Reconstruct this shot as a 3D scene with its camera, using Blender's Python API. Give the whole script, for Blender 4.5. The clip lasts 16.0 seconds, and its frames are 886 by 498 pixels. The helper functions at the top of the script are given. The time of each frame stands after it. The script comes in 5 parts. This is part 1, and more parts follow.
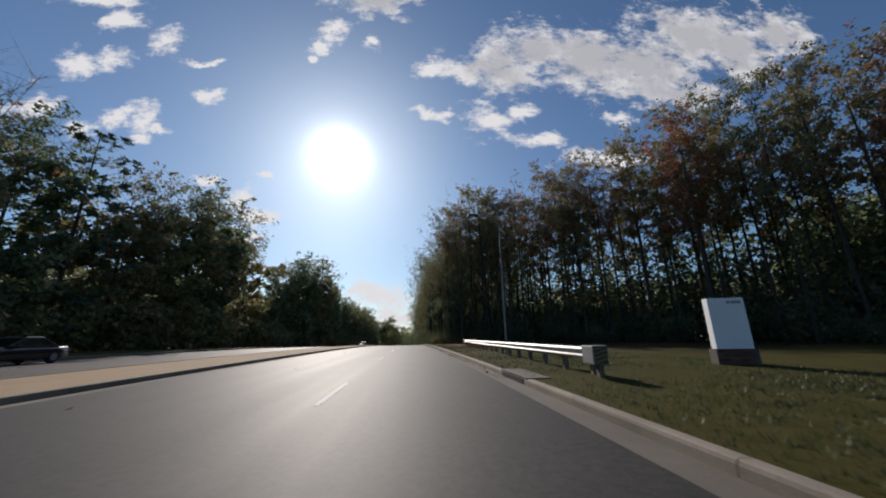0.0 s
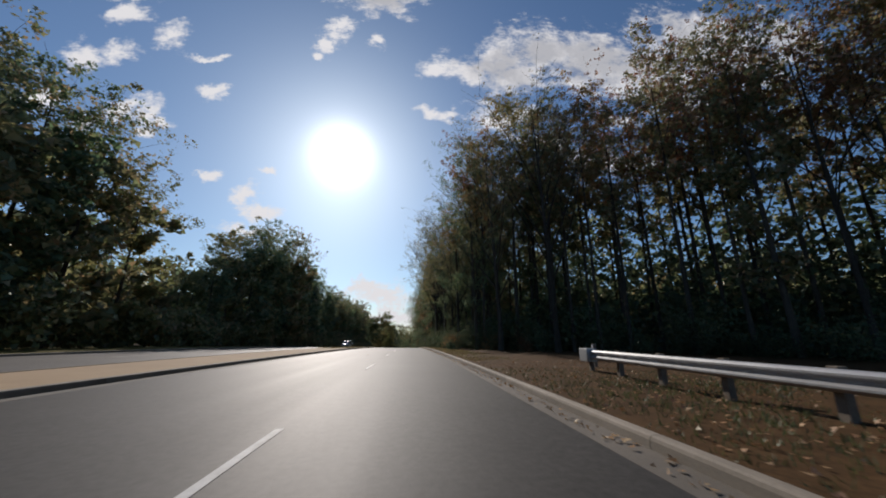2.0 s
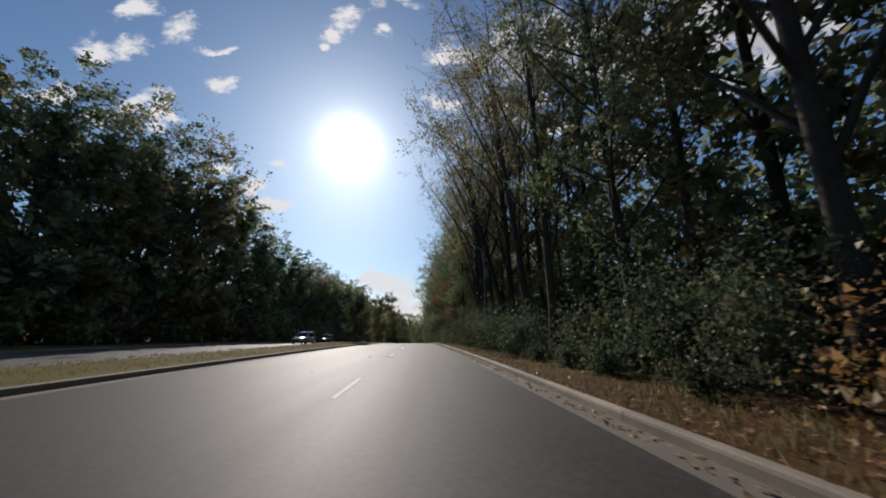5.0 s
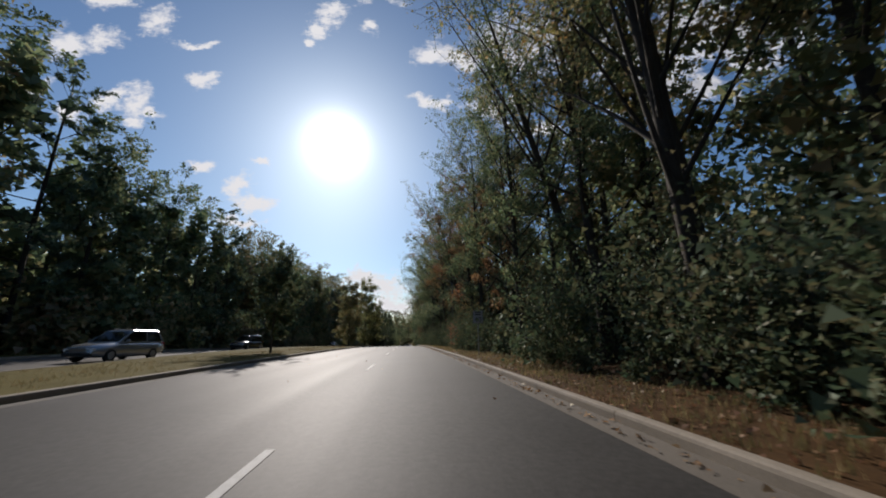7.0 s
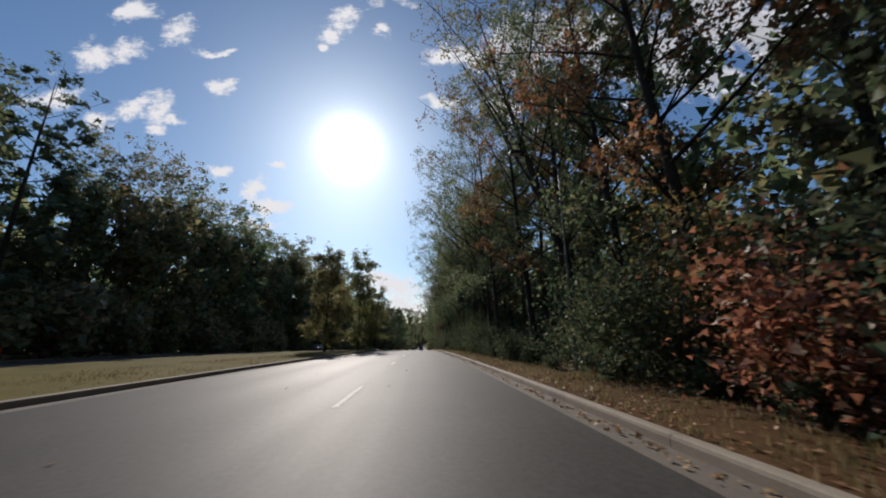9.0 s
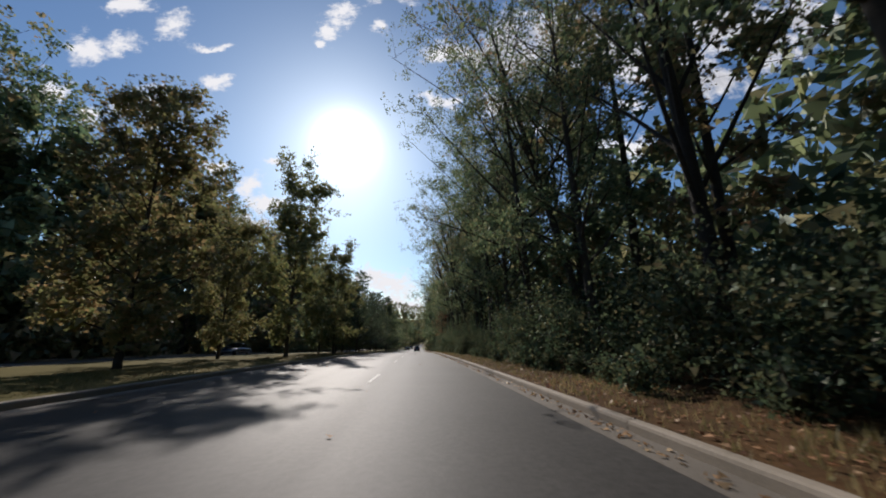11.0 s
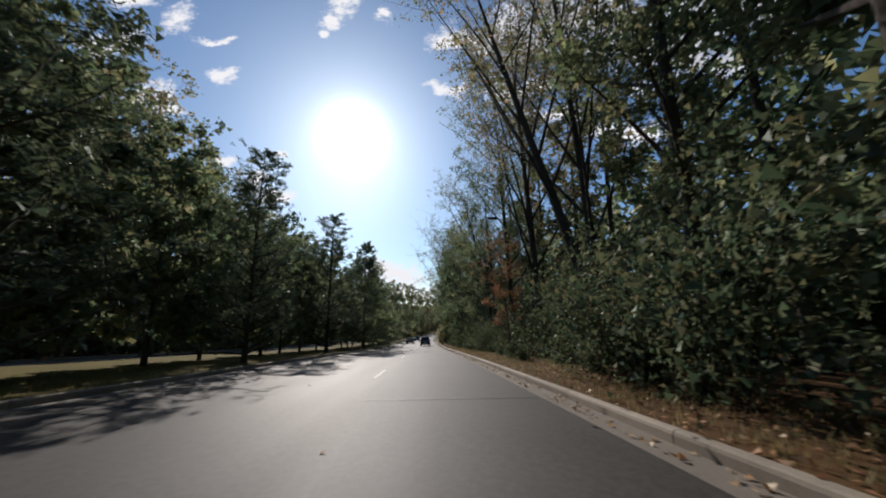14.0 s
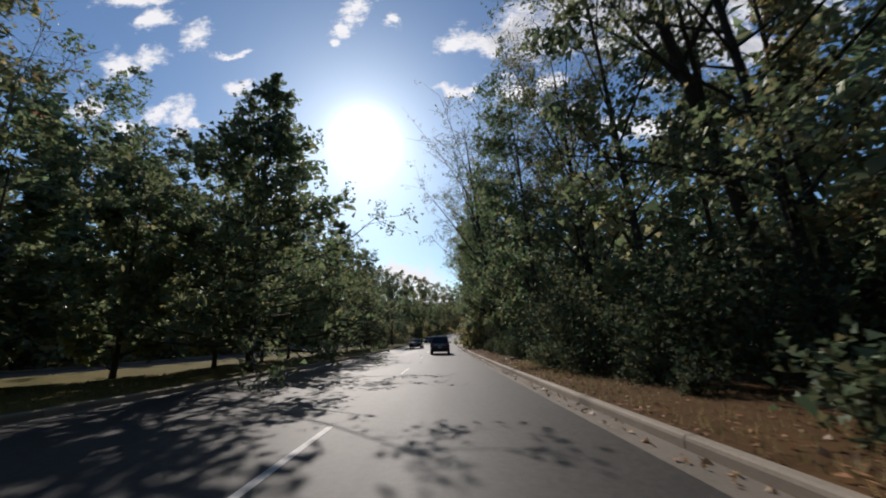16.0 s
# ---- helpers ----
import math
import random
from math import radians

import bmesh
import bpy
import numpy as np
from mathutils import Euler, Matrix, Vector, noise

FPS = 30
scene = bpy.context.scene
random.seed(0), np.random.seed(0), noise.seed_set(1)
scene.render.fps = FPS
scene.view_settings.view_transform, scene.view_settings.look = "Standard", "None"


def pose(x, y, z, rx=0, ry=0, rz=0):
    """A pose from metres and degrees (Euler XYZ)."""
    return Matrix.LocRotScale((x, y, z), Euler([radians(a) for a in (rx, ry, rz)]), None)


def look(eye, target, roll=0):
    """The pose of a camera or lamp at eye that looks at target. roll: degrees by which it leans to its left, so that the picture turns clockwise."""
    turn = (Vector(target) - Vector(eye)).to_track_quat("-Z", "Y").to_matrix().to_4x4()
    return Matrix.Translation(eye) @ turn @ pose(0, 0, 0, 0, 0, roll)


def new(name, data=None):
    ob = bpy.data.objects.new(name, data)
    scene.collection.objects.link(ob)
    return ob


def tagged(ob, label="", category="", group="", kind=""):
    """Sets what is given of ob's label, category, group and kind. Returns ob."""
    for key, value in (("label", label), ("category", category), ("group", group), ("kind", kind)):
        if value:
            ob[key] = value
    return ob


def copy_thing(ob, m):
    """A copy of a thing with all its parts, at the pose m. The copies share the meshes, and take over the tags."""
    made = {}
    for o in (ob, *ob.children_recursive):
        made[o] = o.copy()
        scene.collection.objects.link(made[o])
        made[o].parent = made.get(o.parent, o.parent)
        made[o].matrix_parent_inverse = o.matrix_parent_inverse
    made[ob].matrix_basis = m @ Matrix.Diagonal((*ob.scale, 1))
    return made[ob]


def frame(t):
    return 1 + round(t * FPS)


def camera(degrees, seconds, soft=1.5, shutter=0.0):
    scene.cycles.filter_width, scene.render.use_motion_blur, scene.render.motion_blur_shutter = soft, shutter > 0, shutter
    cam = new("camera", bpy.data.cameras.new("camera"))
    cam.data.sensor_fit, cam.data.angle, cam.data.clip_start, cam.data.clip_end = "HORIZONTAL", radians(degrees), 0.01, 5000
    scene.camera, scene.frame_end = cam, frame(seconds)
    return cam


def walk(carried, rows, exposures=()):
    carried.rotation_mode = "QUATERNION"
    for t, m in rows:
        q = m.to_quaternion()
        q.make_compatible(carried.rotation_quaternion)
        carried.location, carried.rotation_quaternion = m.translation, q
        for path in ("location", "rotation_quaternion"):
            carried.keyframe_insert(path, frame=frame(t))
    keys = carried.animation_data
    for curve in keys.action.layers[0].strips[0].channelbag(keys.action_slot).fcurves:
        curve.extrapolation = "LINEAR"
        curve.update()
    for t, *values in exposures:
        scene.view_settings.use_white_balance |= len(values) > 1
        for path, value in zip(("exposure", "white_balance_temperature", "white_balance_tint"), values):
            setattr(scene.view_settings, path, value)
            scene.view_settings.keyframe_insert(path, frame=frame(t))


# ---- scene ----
# The road's height: it tips over a long crest, runs downhill and climbs again behind the bend.
def slope(y):
    """Rise per metre along the road."""
    if y < 250:
        return 0.020 - 0.082 * max(0.0, y) / 250
    return min(0.03, -0.062 + (y - 250) / 2000)


def level(y):
    """Height of the road at y."""
    if y < 0:
        return 0.020 * y
    if y < 250:
        return 0.020 * y - 0.041 * y * y / 250
    k = min(y, 434.0) - 250
    return -5.25 - 0.062 * k + k * k / 4000 + 0.03 * max(0.0, y - 434)


def tilt(y):
    return math.degrees(math.atan(slope(y)))


# The walk: seconds, x, y, pitch against the road, roll, yaw. The eye stays 1.185 m over the road.
PATH = [
    (0.0, 0.077, 0.00, 14.12, 0.80, -5.14), (0.5, 0.088, 7.34, 14.30, 0.28, -5.24), (1.0, 0.066, 14.58, 14.25, 0.06, -5.36),
    (1.5, 0.103, 21.83, 14.32, -0.04, -5.66), (2.0, 0.088, 28.98, 14.63, -0.43, -5.35), (2.5, 0.106, 36.42, 15.34, -0.72, -4.65),
    (3.0, 0.094, 43.85, 15.97, -0.38, -3.52), (3.5, 0.064, 51.28, 15.07, 0.19, -2.58),
    (6.0, -0.065, 87.83, 14.08, 0.09, -5.06), (6.5, -0.084, 95.49, 14.49, 0.71, -5.44), (7.0, -0.141, 103.02, 14.28, 0.28, -5.81),
    (7.5, -0.166, 110.59, 14.07, 0.58, -5.35), (8.0, -0.114, 118.31, 14.19, 0.93, -4.89), (8.5, -0.094, 126.00, 14.49, -0.05, -4.52),
    (9.0, -0.009, 133.92, 14.96, 0.21, -3.50),
    (11.5, -0.135, 174.14, 15.19, -0.05, -4.29), (12.0, -0.074, 182.26, 14.93, 0.27, -4.03), (12.5, -0.068, 190.36, 15.34, 1.26, -3.16),
    (13.0, 0.002, 198.46, 15.42, 1.03, -1.95), (13.5, 0.072, 206.77, 14.91, 0.51, -2.30), (14.0, 0.016, 214.93, 14.61, 0.41, -2.76),
    (14.5, 0.006, 223.18, 15.11, 1.04, -2.58), (15.0, 0.036, 231.41, 15.78, 1.24, -2.56), (15.5, 0.107, 239.64, 15.29, 0.13, -3.20),
    (16.0, 0.170, 247.88, 15.60, 1.40, -0.04),
]
EYE_HEIGHT = 1.185
# the camera opens up a little as the wood closes in: seconds, stops, kelvin, tint
EXPOSURES = [(0.0, -0.14, 6480, 15), (3.5, -0.12, 6460, 15), (9.0, -0.05, 6420, 15), (11.5, 0.10, 6380, 15), (16.0, 0.13, 6380, 15)]
cam = camera(104.9, 16.0, 1.9, 0.08)
walk(cam, [(t, pose(x, y, level(y) + EYE_HEIGHT, 90 + pitch + tilt(y), roll, yaw)) for t, x, y, pitch, roll, yaw in PATH],
     EXPOSURES)

# ---- light: an afternoon sun ahead and a little to one side, thin blue sky, small cumulus ----
SUN_AZ, SUN_EL = radians(-13.2), radians(29.2)
SUN_DIR = Vector((math.sin(SUN_AZ) * math.cos(SUN_EL), math.cos(SUN_AZ) * math.cos(SUN_EL), math.sin(SUN_EL)))
sun_data = bpy.data.lights.new("sun", "SUN")
sun_data.energy, sun_data.angle, sun_data.color = 4.2, radians(0.55), (1.0, 0.93, 0.82)
sun = new("sun", sun_data)
sun.matrix_world = look(SUN_DIR * 200, (0, 0, 0))

SKY_STRENGTH = 0.08
# clouds as places on the sky: sideways and upward slope from straight ahead, half width, half height
CLOUDS_LEFT = [(-1.06, 1.16, 0.12, 0.05), (-0.98, 1.06, 0.06, 0.045), (-1.075, 0.88, 0.063, 0.055), (-0.99, 0.90, 0.081, 0.043), (-0.82, 0.98, 0.051, 0.049), (-0.70, 0.91, 0.048, 0.014),
               (-0.66, 0.773, 0.043, 0.031), (-0.905, 0.683, 0.05, 0.035), (-0.84, 0.684, 0.047, 0.051), (-0.80, 0.655, 0.035, 0.019), (-0.84, 0.625, 0.03, 0.017), (-1.0, 0.64, 0.05, 0.036), (-1.17, 0.72, 0.07, 0.05)]
CLOUDS_MIDDLE = [(-0.46, 0.498, 0.033, 0.015), (-0.615, 0.496, 0.032, 0.017), (-0.52, 0.421, 0.036, 0.026), (-0.46, 0.384, 0.062, 0.03), (-0.483, 0.32, 0.087, 0.019), (-0.296, 1.053, 0.046, 0.058),
                 (-0.32, 1.003, 0.034, 0.033), (-0.334, 0.944, 0.024, 0.021), (-0.15, 1.032, 0.039, 0.024), (0.069, 0.922, 0.064, 0.036), (0.063, 0.76, 0.065, 0.024), (-0.135, 0.142, 0.065, 0.022),
                 (-0.085, 0.118, 0.085, 0.036), (-0.043, 0.073, 0.07, 0.034), (-0.15, 1.24, 0.14, 0.07)]
CLOUDS_RIGHT = [(0.17, 0.925, 0.12, 0.053), (0.31, 0.96, 0.16, 0.1), (0.456, 1.06, 0.18, 0.11), (0.66, 1.02, 0.23, 0.15), (0.87, 1.0, 0.26, 0.14), (1.13, 1.17, 0.25, 0.165), (1.275, 1.13, 0.23, 0.16), (1.51, 1.23, 0.16, 0.12),
                (0.99, 0.885, 0.26, 0.056), (0.265, 0.741, 0.09, 0.06), (0.374, 0.778, 0.05, 0.037), (0.45, 0.671, 0.11, 0.031), (0.74, 0.764, 0.076, 0.028), (0.7, 0.6, 0.2, 0.04)]


def nodes_of(tree):
    tree.nodes.clear()

    def add(kind, operation="", data_type="", blend_type="", interpolation_type="", use_clamp=False, **values):
        node = tree.nodes.new(kind)
        if operation:
            node.operation = operation
        if data_type:
            node.data_type = data_type
        if blend_type:
            node.blend_type = blend_type
        if interpolation_type:
            node.interpolation_type = interpolation_type
        if use_clamp:
            node.use_clamp = True
        for key, value in values.items():
            node.inputs[int(key[2:])].default_value = value
        return node

    def link(a, i, b, j):
        tree.links.new(a.outputs[i], b.inputs[j])
    return add, link


def build_world():
    world = bpy.data.worlds.new("sky")
    scene.world = world
    world.use_nodes = True
    add, link = nodes_of(world.node_tree)

    def math2(op, a, b=None, clamp=False):
        node = add("ShaderNodeMath", operation=op, use_clamp=clamp)
        for k, v in enumerate((a, b)):
            if v is None:
                continue
            if isinstance(v, (int, float)):
                node.inputs[k].default_value = v
            else:
                world.node_tree.links.new(v, node.inputs[k])
        return node.outputs[0]
    sky = add("ShaderNodeTexSky")
    sky.sky_type, sky.sun_disc, sky.sun_elevation, sky.sun_rotation = "NISHITA", False, SUN_EL, SUN_AZ
    sky.air_density, sky.dust_density, sky.ozone_density = 1.0, 0.6, 2.2
    coord = add("ShaderNodeTexCoord")
    split = add("ShaderNodeSeparateXYZ")
    link(coord, 0, split, 0)
    ahead = math2("MAXIMUM", split.outputs[1], 0.02)
    u, v = math2("DIVIDE", split.outputs[0], ahead), math2("DIVIDE", split.outputs[2], ahead)
    place = add("ShaderNodeCombineXYZ")
    world.node_tree.links.new(u, place.inputs[0])
    world.node_tree.links.new(v, place.inputs[1])
    warp = add("ShaderNodeTexNoise", i_2=6.5, i_3=10.0, i_4=0.66)
    link(place, 0, warp, 0)
    centred = add("ShaderNodeVectorMath", operation="SUBTRACT", i_1=(0.5, 0.5, 0.5))
    link(warp, 1, centred, 0)
    scaled = add("ShaderNodeVectorMath", operation="SCALE")
    scaled.inputs[3].default_value = 0.17
    link(centred, 0, scaled, 0)
    bent = add("ShaderNodeVectorMath", operation="ADD")
    link(place, 0, bent, 0)
    link(scaled, 0, bent, 1)
    flat = add("ShaderNodeVectorMath", operation="MULTIPLY", i_1=(1, 1, 0))
    link(bent, 0, flat, 0)
    total = deep = None
    for cu, cv, hw, hh in CLOUDS_LEFT + CLOUDS_MIDDLE + CLOUDS_RIGHT:
        off = add("ShaderNodeVectorMath", operation="SUBTRACT", i_1=(cu, cv, 0))
        link(flat, 0, off, 0)
        ratio = add("ShaderNodeVectorMath", operation="DIVIDE", i_1=(hw * 1.3, hh * 1.3, 1))
        link(off, 0, ratio, 0)
        length = add("ShaderNodeVectorMath", operation="LENGTH")
        link(ratio, 0, length, 0)
        inside = math2("SUBTRACT", 1.0, length.outputs[1])
        total = inside if total is None else math2("MAXIMUM", total, inside)
        if hw * hh > 0.008:
            deep = inside if deep is None else math2("MAXIMUM", deep, inside)
    # ragged edges
    drawn = add("ShaderNodeVectorMath", operation="MULTIPLY", i_1=(0.8, 1.25, 1))
    link(place, 0, drawn, 0)
    fine = add("ShaderNodeTexNoise", i_2=11.0, i_3=12.0, i_4=0.72)
    link(drawn, 0, fine, 0)
    ragged = math2("ADD", total, math2("MULTIPLY", math2("SUBTRACT", fine.outputs[0], 0.5), 3.0))
    cover = add("ShaderNodeMapRange", interpolation_type="SMOOTHSTEP", i_1=0.0, i_2=0.75)
    world.node_tree.links.new(ragged, cover.inputs[0])
    front = math2("GREATER_THAN", split.outputs[1], 0.03)
    mask = math2("MULTIPLY", cover.outputs[0], front)
    # thicker parts of a cloud are greyer, seen against the light
    billow = add("ShaderNodeTexNoise", i_2=9.0, i_3=6.0, i_4=0.6)
    link(bent, 0, billow, 0)
    thick = add("ShaderNodeMapRange", interpolation_type="SMOOTHSTEP", i_1=0.0, i_2=0.85)
    world.node_tree.links.new(math2("ADD", deep, math2("MULTIPLY", math2("SUBTRACT", billow.outputs[0], 0.5), 1.6)), thick.inputs[0])
    shade = add("ShaderNodeMix", data_type="RGBA")
    shade.inputs[6].default_value, shade.inputs[7].default_value = (10.0, 10.1, 10.1, 1), (6.0, 6.2, 6.5, 1)
    link(thick, 0, shade, 0)
    sky_soft = add("ShaderNodeMix", data_type="RGBA", blend_type="MULTIPLY")
    sky_soft.inputs[0].default_value = 1.0
    sky_soft.inputs[7].default_value = (0.75, 0.97, 1.11, 1)
    link(sky, 0, sky_soft, 6)
    mixed = add("ShaderNodeMix", data_type="RGBA")
    world.node_tree.links.new(mask, mixed.inputs[0])
    link(sky_soft, 2, mixed, 6)
    link(shade, 2, mixed, 7)
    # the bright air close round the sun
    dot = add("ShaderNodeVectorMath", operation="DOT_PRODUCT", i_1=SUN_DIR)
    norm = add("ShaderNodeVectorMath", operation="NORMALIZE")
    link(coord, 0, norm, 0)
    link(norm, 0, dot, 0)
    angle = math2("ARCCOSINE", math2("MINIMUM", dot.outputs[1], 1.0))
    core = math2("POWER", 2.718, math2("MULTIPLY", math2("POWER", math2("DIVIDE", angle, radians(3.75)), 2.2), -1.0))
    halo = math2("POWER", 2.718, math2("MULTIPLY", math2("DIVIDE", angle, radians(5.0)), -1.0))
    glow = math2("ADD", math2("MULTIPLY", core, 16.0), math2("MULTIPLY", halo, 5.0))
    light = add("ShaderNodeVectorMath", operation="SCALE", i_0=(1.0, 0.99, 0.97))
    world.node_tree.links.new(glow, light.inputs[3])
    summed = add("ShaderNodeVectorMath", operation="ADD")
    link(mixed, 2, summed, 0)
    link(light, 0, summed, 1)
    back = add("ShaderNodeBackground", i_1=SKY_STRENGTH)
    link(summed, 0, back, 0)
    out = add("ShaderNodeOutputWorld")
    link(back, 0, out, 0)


build_world()


# ---- materials ----
def surface(name, dark, light, scale=3.0, fine=60.0, rough=0.8, bump=0.3, metal=0.0, spread=0.0, spec=0.4, patchy=0.5):
    """A surface that wanders between two colours at two scales, with fine relief; spread: how much each object differs in brightness."""
    mat = bpy.data.materials.new(name)
    mat.use_nodes = True
    tree = mat.node_tree
    add, link = nodes_of(tree)
    coord = add("ShaderNodeTexCoord")
    geo = add("ShaderNodeNewGeometry")
    big = add("ShaderNodeTexNoise", i_2=scale, i_3=5.0, i_4=0.6)
    small = add("ShaderNodeTexNoise", i_2=fine, i_3=3.0, i_4=0.7)
    link(geo, 0, big, 0)
    link(geo, 0, small, 0)
    both = add("ShaderNodeMix", data_type="FLOAT", i_0=1.0 - patchy)
    link(big, 0, both, 2)
    link(small, 0, both, 3)
    sharp = add("ShaderNodeMapRange", i_1=0.3, i_2=0.7)
    link(both, 0, sharp, 0)
    colour = add("ShaderNodeMix", data_type="RGBA")
    colour.inputs[6].default_value, colour.inputs[7].default_value = (*dark, 1), (*light, 1)
    link(sharp, 0, colour, 0)
    last = (colour, 2)
    if spread:
        info = add("ShaderNodeObjectInfo")
        vary = add("ShaderNodeMapRange", i_3=1 - spread, i_4=1 + spread)
        link(info, 5, vary, 0)
        hsv = add("ShaderNodeHueSaturation")
        link(vary, 0, hsv, 2)
        link(*last, hsv, 4)
        last = (hsv, 0)
    shader = add("ShaderNodeBsdfPrincipled")
    shader.inputs["Roughness"].default_value = rough
    shader.inputs["Metallic"].default_value = metal
    shader.inputs["Specular IOR Level"].default_value = spec
    link(*last, shader, 0)
    if bump:
        relief = add("ShaderNodeBump", i_0=bump, i_1=0.02)
        link(small, 0, relief, 2)
        tree.links.new(relief.outputs[0], shader.inputs["Normal"])
    out = add("ShaderNodeOutputMaterial")
    link(shader, 0, out, 0)
    return mat


def foliage(name, tones, through_light=0.5, gloss=0.05):
    """Leaves: each island takes one of the tones, each tree leans a little its own way, and light shines through."""
    mat = bpy.data.materials.new(name)
    mat.use_nodes = True
    tree = mat.node_tree
    add, link = nodes_of(tree)
    geo = add("ShaderNodeNewGeometry")
    ramp = add("ShaderNodeValToRGB")
    for k, tone in enumerate(tones):
        stop = ramp.color_ramp.elements[k] if k < 2 else ramp.color_ramp.elements.new(k / (len(tones) - 1))
        stop.position = k / (len(tones) - 1)
        stop.color = (*[1.15 * c for c in tone], 1)
    link(geo, 8, ramp, 0)
    clump = add("ShaderNodeTexNoise", i_2=0.45, i_3=2.0)
    link(geo, 0, clump, 0)
    info = add("ShaderNodeObjectInfo")
    hue = add("ShaderNodeMapRange", i_3=0.475, i_4=0.515)
    link(info, 5, hue, 0)
    value = add("ShaderNodeMapRange", i_1=0.3, i_2=0.7, i_3=0.7, i_4=1.35)
    link(clump, 0, value, 0)
    hsv = add("ShaderNodeHueSaturation")
    hsv.inputs[1].default_value = 0.85
    link(hue, 0, hsv, 0)
    link(value, 0, hsv, 2)
    link(ramp, 0, hsv, 4)
    diffuse, trans, glossy = add("ShaderNodeBsdfDiffuse"), add("ShaderNodeBsdfTranslucent"), add("ShaderNodeBsdfGlossy")
    glossy.inputs["Roughness"].default_value = 0.5
    glossy.inputs[0].default_value = (0.8, 0.85, 0.8, 1)
    link(hsv, 0, diffuse, 0)
    link(hsv, 0, trans, 0)
    a = add("ShaderNodeMixShader", i_0=through_light)
    link(diffuse, 0, a, 1)
    link(trans, 0, a, 2)
    b = add("ShaderNodeMixShader", i_0=gloss)
    link(a, 0, b, 1)
    link(glossy, 0, b, 2)
    out = add("ShaderNodeOutputMaterial")
    link(b, 0, out, 0)
    return mat


def road_surface(name, tone):
    """Worn asphalt: grit, patches, and the smoother strips that wheels have polished along the lanes."""
    mat = bpy.data.materials.new(name)
    mat.use_nodes = True
    tree = mat.node_tree
    add, link = nodes_of(tree)
    geo = add("ShaderNodeNewGeometry")
    grit = add("ShaderNodeTexNoise", i_2=85.0, i_3=3.0, i_4=0.7)
    patch = add("ShaderNodeTexNoise", i_2=0.35, i_3=5.0, i_4=0.6)
    link(geo, 0, grit, 0)
    stretch = add("ShaderNodeVectorMath", operation="MULTIPLY", i_1=(0.9, 0.010, 1))
    link(geo, 0, stretch, 0)
    streak = add("ShaderNodeTexNoise", i_2=1.0, i_3=3.0, i_4=0.55)
    link(stretch, 0, streak, 0)
    link(geo, 0, patch, 0)
    blend = add("ShaderNodeMix", data_type="FLOAT", i_0=0.3)
    link(patch, 0, blend, 2)
    link(streak, 0, blend, 3)
    span = add("ShaderNodeMapRange", i_1=0.3, i_2=0.7, i_3=tone * 0.78, i_4=tone * 1.22)
    link(blend, 0, span, 0)
    grain = add("ShaderNodeMapRange", i_1=0.25, i_2=0.75, i_3=0.7, i_4=1.3)
    link(grit, 0, grain, 0)
    # coarse mottling of the aggregate
    mottle = add("ShaderNodeTexNoise", i_2=11.0, i_3=4.0, i_4=0.75)
    link(geo, 0, mottle, 0)
    speckle = add("ShaderNodeMapRange", i_1=0.32, i_2=0.68, i_3=0.66, i_4=1.34)
    link(mottle, 0, speckle, 0)
    coarse = add("ShaderNodeMath", operation="MULTIPLY")
    link(grain, 0, coarse, 0)
    link(speckle, 0, coarse, 1)
    tone_node = add("ShaderNodeMath", operation="MULTIPLY")
    link(span, 0, tone_node, 0)
    link(coarse, 0, tone_node, 1)
    tint = add("ShaderNodeVectorMath", operation="SCALE", i_0=(1.0, 0.93, 0.85))
    link(tone_node, 0, tint, 3)
    rough = add("ShaderNodeMapRange", i_1=0.3, i_2=0.7, i_3=0.63, i_4=0.675)
    link(streak, 0, rough, 0)
    shader = add("ShaderNodeBsdfPrincipled")
    shader.inputs["Specular IOR Level"].default_value = 0.22
    link(tint, 0, shader, 0)
    tree.links.new(rough.outputs[0], shader.inputs["Roughness"])
    relief = add("ShaderNodeBump", i_0=0.5, i_1=0.008)
    link(grit, 0, relief, 2)
    uneven = add("ShaderNodeBump", i_0=0.35, i_1=0.012)
    link(mottle, 0, uneven, 2)
    tree.links.new(relief.outputs[0], uneven.inputs["Normal"])
    tree.links.new(uneven.outputs[0], shader.inputs["Normal"])
    out = add("ShaderNodeOutputMaterial")
    link(shader, 0, out, 0)
    return mat


def glass(name, tint):
    mat = bpy.data.materials.new(name)
    mat.use_nodes = True
    shader = mat.node_tree.nodes["Principled BSDF"]
    shader.inputs["Base Color"].default_value = (*tint, 1)
    shader.inputs["Roughness"].default_value = 0.04
    shader.inputs["Specular IOR Level"].default_value = 0.8
    return mat


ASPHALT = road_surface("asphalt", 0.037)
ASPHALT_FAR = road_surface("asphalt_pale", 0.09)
CONCRETE = surface("concrete", (0.16, 0.135, 0.10), (0.33, 0.28, 0.22), 1.2, 40, 0.85, 0.4, spread=0.12)
GUTTER = surface("gutter_concrete", (0.085, 0.073, 0.058), (0.17, 0.145, 0.115), 0.8, 40, 0.85, 0.4)
GUTTER_PALE = surface("gutter_concrete_pale", (0.085, 0.075, 0.062), (0.17, 0.15, 0.125), 0.8, 40, 0.85, 0.4)
TAR = surface("tar", (0.012, 0.012, 0.012), (0.025, 0.025, 0.024), 4, 40, 0.6, 0.1)
TAN_PAVING = surface("tan_median_paving", (0.26, 0.17, 0.09), (0.36, 0.25, 0.14), 0.7, 30, 0.9, 0.3)
